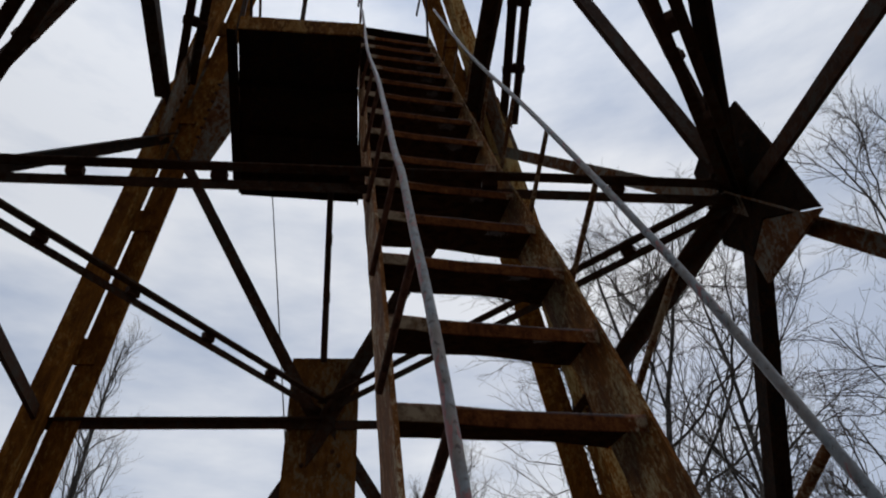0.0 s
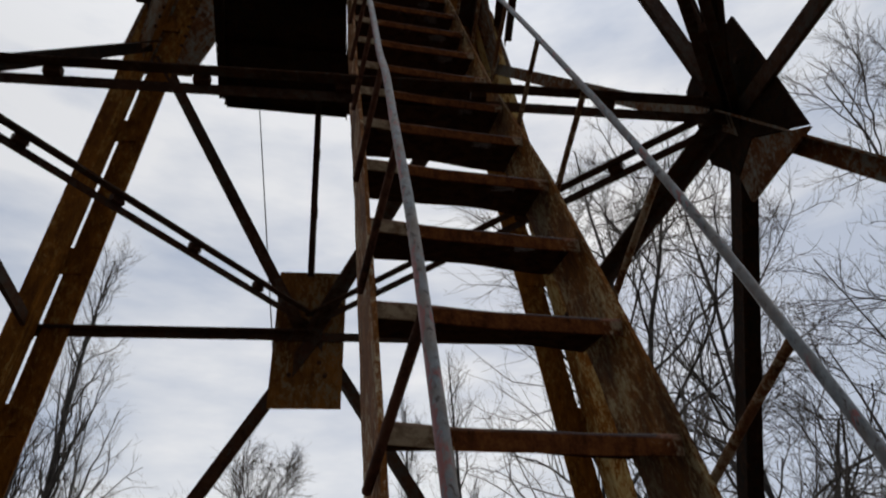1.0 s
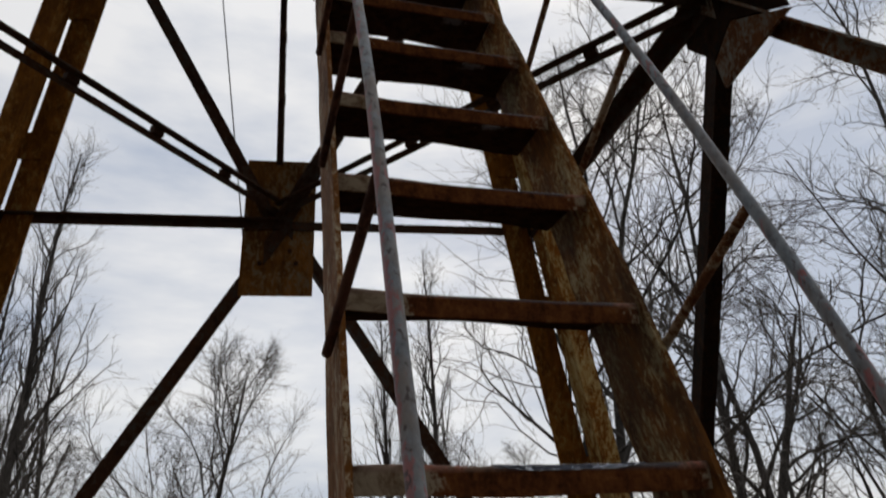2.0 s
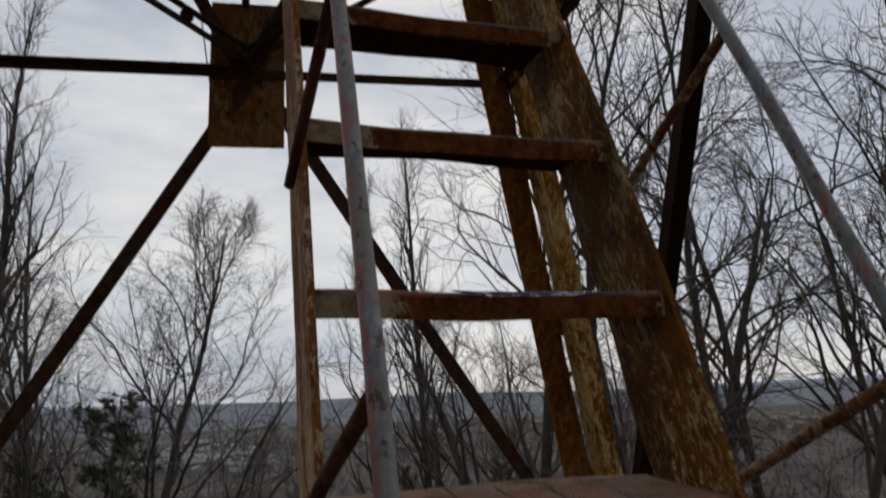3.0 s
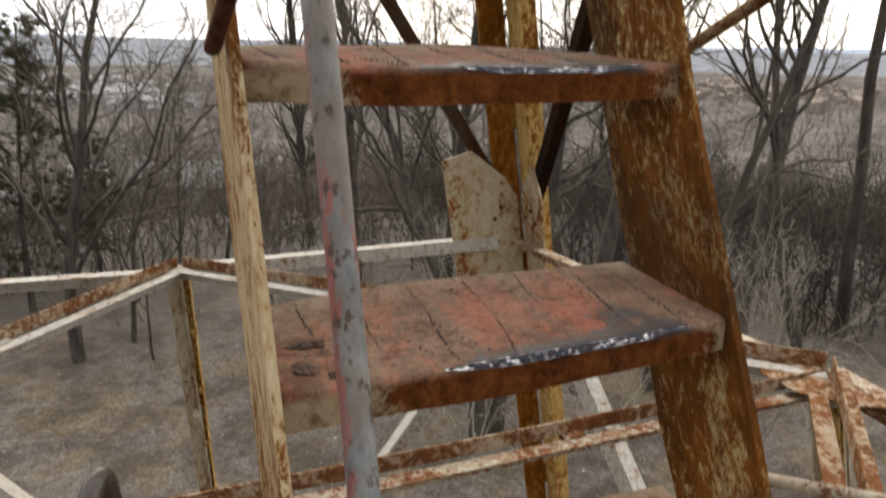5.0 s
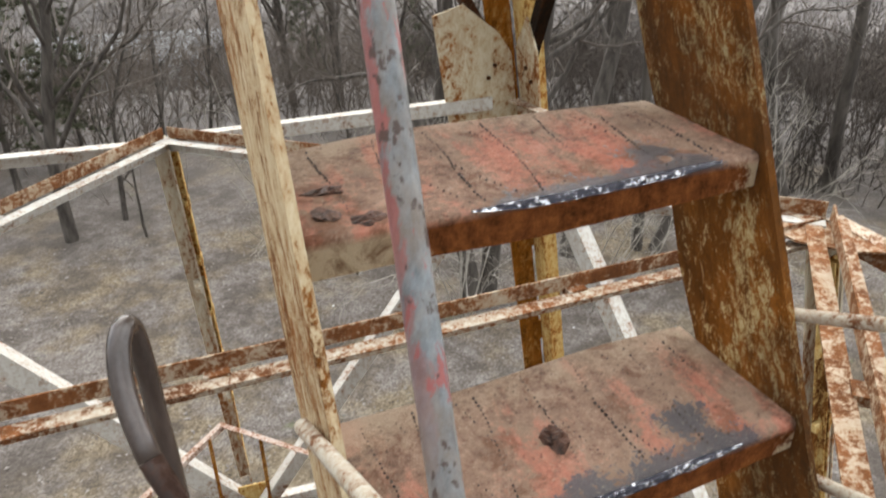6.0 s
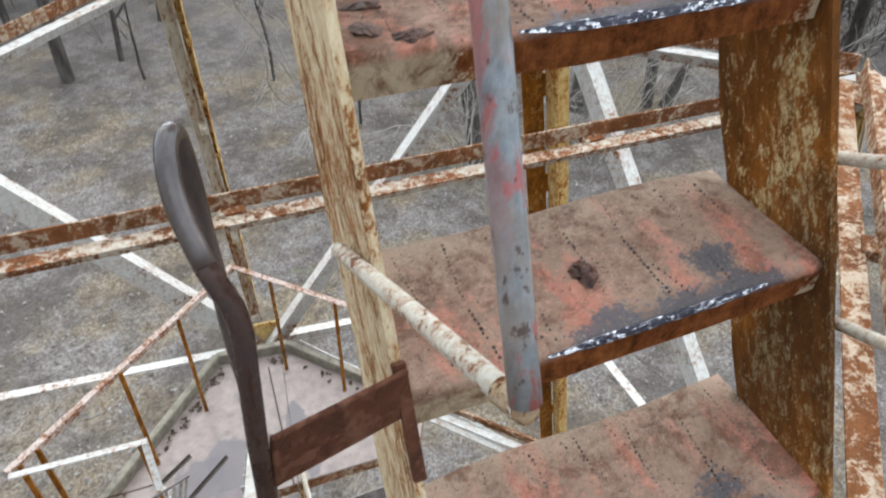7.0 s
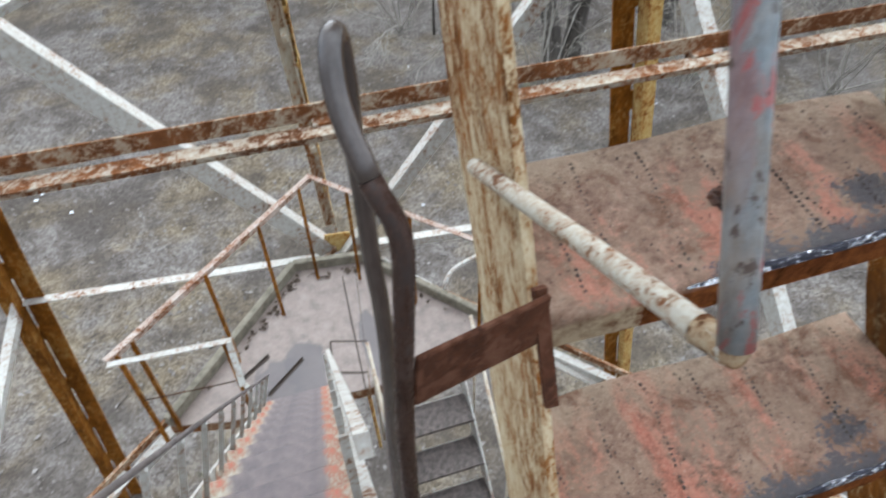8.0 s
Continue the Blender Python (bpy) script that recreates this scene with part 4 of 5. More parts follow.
def build_handrail(x, pts, foot=0.0):
    bm = bm_new()
    tube(bm, smooth_line([on_slope(x + (foot if z < 0 else 0), z, off) for z, off in pts], 5), 0.0097, 14)
    return part("handrail", bm, M_RAIL, stair, "grey-painted pipe handrail with red paint showing through")


build_handrail(0.002, [(-0.178, 0.282), (0.07, 0.285), (0.306, 0.32), (0.505, 0.33), (1.0, 0.353), (1.42, 0.341), (1.7, 0.335), (1.95, 0.305), (2.4, 0.285), (3.0, 0.24), (3.98, 0.13), (4.6, 0.12), (5.5, 0.11)], -0.010)
build_handrail(WIDE + 0.012, [(-0.6, 0.32), (0.2, 0.33), (0.48, 0.335), (0.79, 0.347), (1.39, 0.349), (2.5, 0.306), (3.6, 0.235), (4.5, 0.21), (5.5, 0.2)])
RAIL_OFF = {-1: ((-0.2, 0.07, 0.306, 1.0, 1.7, 2.4, 3.0, 3.98, 5.5), (0.28, 0.285, 0.32, 0.353, 0.335, 0.285, 0.24, 0.13, 0.11)), 1: ((-0.6, 0.2, 0.79, 1.39, 2.5, 3.6, 5.5), (0.32, 0.33, 0.347, 0.349, 0.306, 0.235, 0.2))}
for i in range(11):
    z = -0.155 + 0.49 * i
    for x, side, top_x in ((-0.026, -1, 0.002), (WIDE + 0.026, 1, WIDE + 0.012)):
        if i == 0 and side > 0:
            z = -0.185
        bm = bm_new()
        base = on_slope(x, z, -0.035)
        top = on_slope(top_x, z, float(np.interp(z, *RAIL_OFF[side])) - 0.004)
        if i == 0 and side < 0:
            base, top = V(-0.026, 0.0, -0.200), V(-0.008, -0.342, -0.066)
        d = (top - base).normalized()
        if i == 0 and side < 0:
            top = top - d * 0.006
        tube(bm, [base, base + d * 0.012, base.lerp(top, 0.5) + V(0, 0, 0.002), top], 0.0088, 10)
        part("strut", bm, M_STRUT if i < 1 else M_STRUTBROWN if side > 0 else M_BRACKET, stair, "pipe strut between stringer and handrail")

bm = bm_new()
tube(bm, [on_slope(WIDE + 0.026, -0.385, -0.03), on_slope(WIDE + 0.02, -0.395, 0.15), on_slope(WIDE + 0.012, -0.41, 0.318)], 0.0088, 10)
part("strut", bm, M_STRUT, stair, "pipe strut between stringer and handrail")
d = (V(-0.008, -0.342, -0.066) - V(-0.026, 0.0, -0.200)).normalized()
bm = bm_new()
tube(bm, [V(-0.008, -0.342, -0.066) + d * k for k in (-0.030, -0.027, -0.010, -0.004, -0.001)], 0.0098, 14, 0.0078)
part("end_cap", bm, M_STRUTBROWN, stair, "rusty rounded pipe end under the handrail")
# dark disc on the capped handrail foot paints the shade of a bore
bm = bm_new()
foot = on_slope(-0.008, -0.178, 0.282)
tube(bm, [foot - SLOPE * 0.0002, foot - SLOPE * 0.0008], 0.0066, 12)
part("open_end", bm, M_BEAD, stair, "dark disc for the shade inside the pipe")

# ---------------------------------------------------------------- landings and the lower flights
up_landing = thing("upper_landing", (0, 0, 4.08), "plate landing coloured shade-dark, with a rusty front edge beside the stair", "landing")
bm = bm_new()
# plate and joists are coloured near-black for the shade under the landing
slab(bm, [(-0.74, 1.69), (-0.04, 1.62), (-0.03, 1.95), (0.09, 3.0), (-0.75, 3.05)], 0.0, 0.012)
part("floor_plate", bm, M_SHADEDARK, up_landing)
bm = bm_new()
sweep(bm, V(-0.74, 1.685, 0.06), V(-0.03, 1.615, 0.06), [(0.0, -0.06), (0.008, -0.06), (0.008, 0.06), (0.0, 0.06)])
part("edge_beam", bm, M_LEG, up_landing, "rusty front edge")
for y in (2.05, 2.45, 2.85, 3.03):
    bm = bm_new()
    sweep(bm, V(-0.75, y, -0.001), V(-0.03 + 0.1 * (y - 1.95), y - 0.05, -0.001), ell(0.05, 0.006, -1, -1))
    part("joist", bm, M_SHADEDARK, up_landing)
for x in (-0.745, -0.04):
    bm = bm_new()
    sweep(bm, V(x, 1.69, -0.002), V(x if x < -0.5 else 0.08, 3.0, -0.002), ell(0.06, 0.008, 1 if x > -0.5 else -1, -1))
    part("edge_beam", bm, M_SHADEDARK, up_landing)
for x, y in ((-0.73, 1.70), (-0.75, 2.4), (-0.75, 3.08), (-0.38, 1.67), (-0.08, 3.05)):
    bm = bm_new()
    sweep(bm, V(x, y, 0.012), V(x, y, 1.0), ell(0.026, 0.005))
    part("post", bm, M_BEAM, up_landing)
for h in (0.5, 1.0):
    for a, b in (((-0.73, 1.70), (-0.75, 3.08)), ((-0.75, 3.08), (-0.08, 3.05)), ((-0.73, 1.70), (-0.38, 1.67))):
        bm = bm_new()
        tube(bm, [V(*a, h), V(*b, h)], 0.010, 8)
        part("rail", bm, M_BEAM, up_landing)
top_landing = thing("top_landing", (0, 2.50, 5.50), "small plate landing at the head of the steep stair", "landing")
bm = bm_new()
slab(bm, [(-0.01, 0.0), (0.57, 0.0), (0.57, 0.4), (-0.01, 0.4)], 0.0, 0.012)
part("floor_plate", bm, M_SHADEDARK, top_landing)
for x in (0.0, 0.56):
    bm = bm_new()
    tube(bm, [V(x, 0.01, 0.0), V(x, 0.01, 1.0), V(x, 0.45, 1.0)], 0.010, 8)
    part("rail", bm, M_BEAM, top_landing)
mid_landing = thing("middle_landing", (0, -0.75, -1.02), "rusty plate landing at the foot of the steep stair", "landing")
bm = bm_new()
slab(bm, [(-1.05, -0.75), (0.75, -0.75), (0.75, 0.03), (-1.05, 0.03)], -0.012, 0.0)
part("floor_plate", bm, M_TREAD, mid_landing)
for y in (-0.74, 0.02):
    bm = bm_new()
    sweep(bm, V(-2.3, y, -0.013), V(2.2, y, -0.013), ell(0.08, 0.008, 1, -1))
    part("joist", bm, M_BEAM, mid_landing)

PZ = -4.1
low = thing("lower_platform", (0, 0, PZ), "faded pink steel platform with damp stains inside a timber kerb", "platform")
OUTLINE = [(-1.36, 2.50), (-0.28, 3.71), (0.29, 3.63), (1.12, 2.62), (0.95, 2.32), (-0.95, 2.40)]
bm = bm_new()
slab(bm, [(-1.36, 2.5), (-0.28, 3.71), (0.22, 3.64), (0.05, 2.36), (-0.95, 2.40)], -0.01, 0.0)
part("floor_plate", bm, M_PLATE, low)
bm = bm_new()
slab(bm, [(0.228, 3.64), (0.29, 3.63), (1.12, 2.62), (0.95, 2.32), (0.058, 2.36)], -0.01, 0.002)
part("floor_plate", bm, M_PLATE, low)
for a, b in zip(OUTLINE[:4], OUTLINE[1:4]):
    bm = bm_new()
    sweep(bm, V(*a, 0.05), V(*b, 0.05), rect(0.055, 0.10))
    bmesh.ops.bevel(bm, geom=bm.edges[:], offset=0.006, segments=1, affect="EDGES")
    part("kerb", bm, M_KERB, low, "weathered grey timber kerb")
for a, b in ((OUTLINE[4], OUTLINE[5]), (OUTLINE[5], OUTLINE[0]), (OUTLINE[3], OUTLINE[4])):
    bm = bm_new()
    sweep(bm, V(*a, -0.012), V(*b, -0.012), ell(0.09, 0.008, 1, -1))
    part("edge_beam", bm, M_RUSTY, low)
# a hatch let into the plates, and two iron cleats
bm = bm_new()
slab(bm, [(-0.139, 2.863), (0.132, 2.772), (0.066, 2.493), (-0.175, 2.573)], -0.004, 0.004)
part("hatch", bm, M_PLATE, low, "pink hatch plate with dark gaps round it")
for a, b in (((-0.139, 2.863), (0.132, 2.772)), ((0.066, 2.493), (-0.175, 2.573)), ((-0.139, 2.863), (-0.175, 2.573)), ((0.022, 2.36), (0.09, 3.50))):
    bm = bm_new()
    sweep(bm, V(*a, 0.004), V(*b, 0.004), rect(0.012, 0.006))
    part("seam", bm, M_BEAD, low, "dark open seam between plates")
for a, b in (((-0.664, 2.531), (-0.374, 2.774)), ((-0.87, 2.702), (-0.617, 2.883))):
    bm = bm_new()
    sweep(bm, V(*a, 0.001), V(*b, 0.001), ell(0.022, 0.004))
    part("cleat", bm, M_BEAD, low, "dark iron cleat")
rng = random.Random(21)
vs, fs = [], []
for i in range(90):
    e = rng.random()
    a, b = (V(-1.3, 2.55), V(-0.28, 3.66)) if e < 0.6 else (V(-0.28, 3.66), V(0.29, 3.58)) if e < 0.8 else (V(0.29, 3.58), V(1.05, 2.66))
    p = a.lerp(b, rng.random() ** (0.3 if e < 0.6 else 1.0))
    n_ = V(-(b - a).y, (b - a).x).normalized() * -(0.03 + abs(rng.gauss(0.0, 0.035)))
    p = p + n_
    r, an = rng.uniform(0.008, 0.034), rng.uniform(0, 6)
    k = len(vs)
    vs += [(p.x + r * math.cos(an + q * 1.57) * (1 if q % 2 else 0.6), p.y + r * math.sin(an + q * 1.57) * (1 if q % 2 else 0.6), 0.003 + rng.uniform(0, 0.02)) for q in range(4)]
    fs += [(k, k + 1, k + 2, k + 3)]
me = bpy.data.meshes.new("fallen_leaves")
me.from_pydata(vs, [], fs)
me.materials.append(M_LEAF)
leaves = new("fallen_leaves", me)
leaves.location = (0, 0, PZ)
tagged(leaves, "damp dark fallen leaves along the kerb of the platform", "leaves", kind="stuff")

# railing of the lower platform: round bars on thin posts, broken off towards the stair
RH = 1.0
railing = thing("platform_railing", (0, 0, PZ), "thin rusty railing with faded pink rail round the lower platform", "railing")
APEX, LEFT, RIGHT = V(0.02, 3.66, RH), V(-1.43, 2.36, RH), V(1.0, 2.62, RH - 0.02)
for a, b in ((APEX, LEFT), (APEX, RIGHT)):
    bm = bm_new()
    sweep(bm, a, b, ell(0.042, 0.006, 1, -1))
    part("top_rail", bm, M_RAILPINK, railing)
bm = bm_new()
sweep(bm, LEFT, V(-0.72, 2.31, RH), ell(0.038, 0.006, 1, -1))
sweep(bm, V(-0.72, 2.31, RH), V(-0.70, 2.10, RH - 0.22), ell(0.038, 0.006, 1, -1))
part("top_rail", bm, M_WHITE, railing)
bm = bm_new()
tube(bm, smooth_line([V(1.0, 2.5, RH), V(0.75, 2.42, RH), V(0.66, 2.36, RH - 0.03), V(0.64, 2.34, RH - 0.09)], 4), 0.014, 8)
part("rail_end", bm, M_WHITE, railing)
POSTS = [LEFT.lerp(APEX, t) for t in (0.04, 0.10, 0.42, 0.69, 0.92)] + [APEX.lerp(RIGHT, t) for t in (0.22, 0.6, 1.0)] + [V(-0.76, 2.34, RH)]
for p in POSTS:
    bm = bm_new()
    sweep(bm, V(p.x, p.y - 0.02, -0.05), V(p.x, p.y - 0.02, p.z - 0.01), ell(0.026, 0.005))
    part("post", bm, M_LEG, railing)
bm = bm_new()
tube(bm, [V(-0.70, 2.10, RH - 0.22), V(-0.70, 2.12, 0.1)], 0.016, 8)
part("post", bm, M_WHITE, railing)
bm = bm_new()
tube(bm, smooth_line([V(-1.40, 2.4, 0.5), V(-1.0, 2.4, 0.46), V(-0.8, 2.36, 0.5)], 4), 0.005, 6)
part("wire", bm, M_BEAM, railing)

# ---- the flight that falls from the middle landing to the lower platform
lower = thing("lower_stair", (0, 0, 0), "iron stair with red-edged worn treads falling to the lower platform", "stair")
LS = 1.22
LX0, LX1 = -0.70, -0.215
N_LOW = 13
Y_TOP = -0.12
l_rise = (PZ + 1.02) / N_LOW
l_run = l_rise / LS
bm = bm_new()
slab(bm, [(LX0, -0.11), (LX1, -0.11), (LX1, 0.11), (LX0, 0.11)], -0.03, 0.0)
bmesh.ops.bevel(bm, geom=[e for e in bm.edges], offset=0.006, segments=1, affect="EDGES")
LOW_TREAD = mesh_of("tread", bm, M_LOWTREAD)


def low_line(y, off=0.0):
    """Height of the lower flight's tread line at y."""
    return -1.02 - LS * (y - Y_TOP) + off


for i in range(1, N_LOW):
    part("tread", LOW_TREAD, None, lower).location = (0, Y_TOP - l_run * i, -1.02 + l_rise * i)
for x in (LX0 - 0.012, LX1 + 0.002):
    bm = bm_new()
    sweep_uv(bm, V(x, Y_TOP, low_line(Y_TOP)), V(x, 2.38, low_line(2.38)), [(0, 0.08), (0, -0.10), (0.012, -0.10), (0.012, 0.08)], V(1, 0, 0), V(0, 0.77, 0.63))
    part("stringer", bm, M_WHITE, lower)
bm = bm_new()
tube(bm, smooth_line([V(-0.56, -0.10, low_line(-0.10, 0.545)), V(-0.575, 0.9, low_line(0.9, 0.50)), V(-0.585, 2.30, low_line(2.30, 0.42))], 4), 0.0068, 10)
part("handrail", bm, M_PIPEBROWN, lower, "grey-brown pipe handrail")
for i in range(11):
    y = 0.05 + 2.22 * i / 10
    bm = bm_new()
    sweep(bm, V(LX0 + 0.02, y, low_line(y, 0.06)), V(-0.57 - 0.006 * y, y, low_line(y, 0.535 - 0.05 * y)), ell(0.017, 0.004))
    part("baluster", bm, M_WHITE, lower)
for off, x in ((0.52, -0.185), (0.30, -0.19)):
    bm = bm_new()
    sweep(bm, V(x, -0.02, low_line(-0.02, off)), V(x, 2.1, low_line(2.1, off)), rect(0.022, 0.035))
    part("rail", bm, M_WHITE, lower)
for i in range(9):
    y = 0.1 + 2.0 * i / 8
    bm = bm_new()
    sweep(bm, V(-0.20, y, low_line(y, 0.04)), V(-0.20, y, low_line(y, 0.50)), ell(0.017, 0.004))
    part("baluster", bm, M_WHITE, lower)

# ---- the next flight down, back under the other side
bottom = thing("bottom_stair", (0, 0, 0), "iron stair with dark chequered treads falling from the lower platform", "stair")
bm = bm_new()
slab(bm, [(0.10, -0.12), (0.74, -0.12), (0.74, 0.12), (0.10, 0.12)], -0.03, 0.0)
BOT_TREAD = mesh_of("tread", bm, M_CHEQ)
for i in range(1, 19):
    part("tread", BOT_TREAD, None, bottom).location = (0, 2.36 - 0.237 * i, PZ - 0.237 * i)
bm = bm_new()
sweep(bm, V(0.10, 0.122, -0.02), V(0.74, 0.122, -0.02), rect(0.006, 0.045))
BOT_EDGE = mesh_of("edge", bm, M_WHITE)
for ob in [c for c in bottom.children if c.name.startswith("tread")]:
    part("edge", BOT_EDGE, None, ob, "pale angle along the tread")
for x in (0.085, 0.742):
    bm = bm_new()
    sweep_uv(bm, V(x, 2.42, PZ), V(x, -2.3, PZ - 4.72), [(0, 0.10), (0, -0.10), (0.012, -0.10), (0.012, 0.10)], V(1, 0, 0), V(0, -0.707, 0.707))
    part("stringer", bm, M_WHITE, bottom)
for x in (0.07, 0.77):
    bm = bm_new()
    tube(bm, [V(x, 2.2, PZ + 0.75), V(x, -2.2, PZ - 3.65)], 0.012, 8)
    part("handrail", bm, M_STRUT, bottom)
    for i in range(7):
        y = 2.1 - 0.68 * i
        bm = bm_new()
        tube(bm, [V(x, y, PZ - 2.42 + y), V(x, y, PZ - 1.45 + y)], 0.010, 6)
        part("baluster", bm, M_STRUT, bottom)

# ---- bent pipe that ends the railing beside the stair, with its flat bracket
handle = thing("pipe_railing_end", (-0.15, -0.185, -1.02), "dark bare bent pipe looped over at its end beside the stair", "railing")
O = V(-0.15, -0.185, -1.02)
bm = bm_new()
front = [V(-0.157, -0.185, -1.0), V(-0.156, -0.185, -0.43), V(-0.152, -0.185, -0.26), V(-0.146, -0.185, -0.16), V(-0.142, -0.178, -0.092), V(-0.154, -0.158, -0.056), V(-0.162, -0.126, -0.024), V(-0.161, -0.104, -0.002), V(-0.156, -0.088, 0.007), V(-0.151, -0.076, -0.002), V(-0.149, -0.073, -0.04), V(-0.149, -0.070, -0.085), V(-0.148, -0.070, -0.14), V(-0.148, -0.075, -0.213), V(-0.146, -0.080, -0.28), V(-0.147, -0.080, -0.37), V(-0.152, -0.060, -0.6), V(-0.155, -0.050, -1.0)]
line_ = smooth_line([p - O for p in front], 4)
tube(bm, line_[:21], 0.0084, 12)
part("pipe", bm, M_DARK, handle, "dark brown rusty pipe")
bm = bm_new()
tube(bm, line_[20:], 0.0084, 12)
part("pipe", bm, M_BAREGREY, handle, "smooth grey bare pipe")
bm = bm_new()
a, b = V(-0.143, -0.186, -0.249) - O, V(-0.012, -0.150, -0.262) - O
d = (b - a).normalized()
sweep(bm, a, b, rect(0.006, 0.062))
bmesh.ops.bevel(bm, geom=bm.edges[:], offset=0.0015, segments=1, affect="EDGES")
part("bracket", bm, M_BRACKET, handle, "flat rusty iron bracket")
bm = bm_new()
c0 = on_slope(-0.014, -0.27, 0.022) - O
c1 = on_slope(-0.014, -0.247, 0.022) - O
sweep_uv(bm, c0 - SLOPE * 0.1, c1, [(-0.006, 0), (0.007, 0), (0.007, 0.008), (-0.006, 0.008)], V(1, 0, 0), OUT)
part("bracket_plate", bm, M_BRACKET, handle, "rusty plate welded to the stringer")

# ---- a thin cable hanging past the tower
cable = thing("hanging_cable", (-0.21, 3.4, 2.0), "thin grey cable strung down the outside of the tower", "cable")
bm = bm_new()
tube(bm, [V(0, 0, 0), V(-0.348, 0, 2.37), V(-1.1, 0, 7.2)], 0.0045, 6)
part("wire", bm, M_CABLE, cable)

# ---- pale scraps lying about on the leaf litter
rng = random.Random(44)
vs, fs = [], []
for i in range(70):
    a, r = rng.uniform(0, 6.28), rng.uniform(2, 15)
    x, y = r * math.cos(a), 2 + r * math.sin(a)
    z = ground_height(x, y) + 0.03
    w = rng.uniform(0.015, 0.05)
    k = len(vs)
    for q in range(6):
        an = q * 1.047 + rng.uniform(-0.3, 0.3)
        vs.append((x + w * rng.uniform(0.5, 1.2) * math.cos(an), y + w * rng.uniform(0.5, 1.2) * math.sin(an), z + rng.uniform(-0.005, 0.02)))
    vs.append((x, y, z + 0.03))
    fs += [(k + q, k + (q + 1) % 6, k + 6) for q in range(6)]
me = bpy.data.meshes.new("litter")
me.from_pydata(vs, [], fs)
me.materials.append(M_LITTER)
tagged(new("litter", me), "small pale scraps of litter on the leaf litter", "litter", kind="stuff")

# ---- leaves and clods lying on the ground
def litter_paint():
    m, n, l, b = nodes_of("dry_leaves")
    geo = n.new("ShaderNodeNewGeometry")
    l.new(ramp(n, l, geo.outputs["Random Per Island"], [(0.0, (0.06, 0.050, 0.042)), (0.35, (0.115, 0.098, 0.085)), (0.7, (0.155, 0.136, 0.12)), (1.0, (0.22, 0.20, 0.18))]), b.inputs["Base Color"])
    b.inputs["Roughness"].default_value = 0.9
    return m


rng = random.Random(45)
vs, fs = [], []
for i in range(34000):
    a, r = rng.uniform(0, 6.283), 15.5 * math.sqrt(rng.random())
    x, y = 1.5 + r * math.cos(a), 6.5 + r * math.sin(a)
    if noise.noise(V(x * 0.8, y * 0.8, 7.7)) < rng.uniform(-0.55, 0.25):
        continue
    z = ground_height(x, y) + 0.015
    w, an = 0.012 + 0.05 * rng.random() ** 2, rng.uniform(0, 6.283)
    c, s_ = math.cos(an), math.sin(an)
    lift = rng.uniform(-0.4, 0.6)
    k = len(vs)
    for p, q in ((-1, 0), (0, -0.6), (1, 0), (0, 0.6)):
        vs.append((x + w * (p * c - q * s_), y + w * (p * s_ + q * c), z + w * (lift * p + 0.35 * abs(q)) + 0.01))
    fs += [(k, k + 1, k + 2), (k, k + 2, k + 3)]
me = bpy.data.meshes.new("leaf_litter")
me.from_pydata(vs, [], fs)
me.materials.append(litter_paint())
tagged(new("leaf_litter", me), "dry grey-brown curled leaves strewn over the ground", "leaves", kind="stuff")

# ---------------------------------------------------------------- trees
def frustums(vs, fs, pts, r0, r1, k):
    """Adds a tapered limb of k sides through the points."""
    n = len(pts)
    base = len(vs)
    for i, p in enumerate(pts):
        d = (pts[min(i + 1, n - 1)] - pts[max(i - 1, 0)]).normalized()
        u = d.cross(V(0.37, 0.21, 0.9) if abs(d.z) < 0.9 else V(1, 0, 0)).normalized()
        w = d.cross(u)
        r = r0 + (r1 - r0) * i / (n - 1)
        for j in range(k):
            a = 2 * math.pi * j / k
            vs.append(tuple(p + u * (r * math.cos(a)) + w * (r * math.sin(a))))
    for i in range(n - 1):
        for j in range(k):
            a, b = base + i * k + j, base + i * k + (j + 1) % k
            fs.append((a, b, b + k, a + k))


def limb(p, d, length, segs, wob, lift, rng):
    pts = [p]
    for i in range(segs):
        d = (d + V(rng.gauss(0, wob), rng.gauss(0, wob), rng.gauss(0, wob) + lift)).normalized()
        pts.append(pts[-1] + d * (length / segs))
    return pts


def along(pts, t):
    f = t * (len(pts) - 1)
    i = min(int(f), len(pts) - 2)
    return pts[i].lerp(pts[i + 1], f - i), (pts[i + 1] - pts[i]).normalized()


def branch_off(d, angle, rng):
    side = d.cross(V(rng.uniform(-1, 1), rng.uniform(-1, 1), rng.uniform(-0.4, 0.4))).normalized()
    return (d * math.cos(angle) + side * math.sin(angle)).normalized()


STYLES = {
    # trunk wobble, first limb at, limbs, limb length share, limb angle, lift, twigs per limb, twigs per twig
    "ash": (0.085, 0.36, 16, 0.46, 0.72, 0.06, 12, 8),
    "spreading": (0.07, 0.12, 19, 0.60, 0.60, 0.085, 15, 12),
    "maple": (0.08, 0.12, 14, 0.56, 0.68, 0.07, 12, 9),
    "poplar": (0.02, 0.10, 46, 0.32, 0.42, 0.22, 7, 4),
    "sapling": (0.06, 0.30, 9, 0.34, 0.65, 0.08, 5, 4),
}


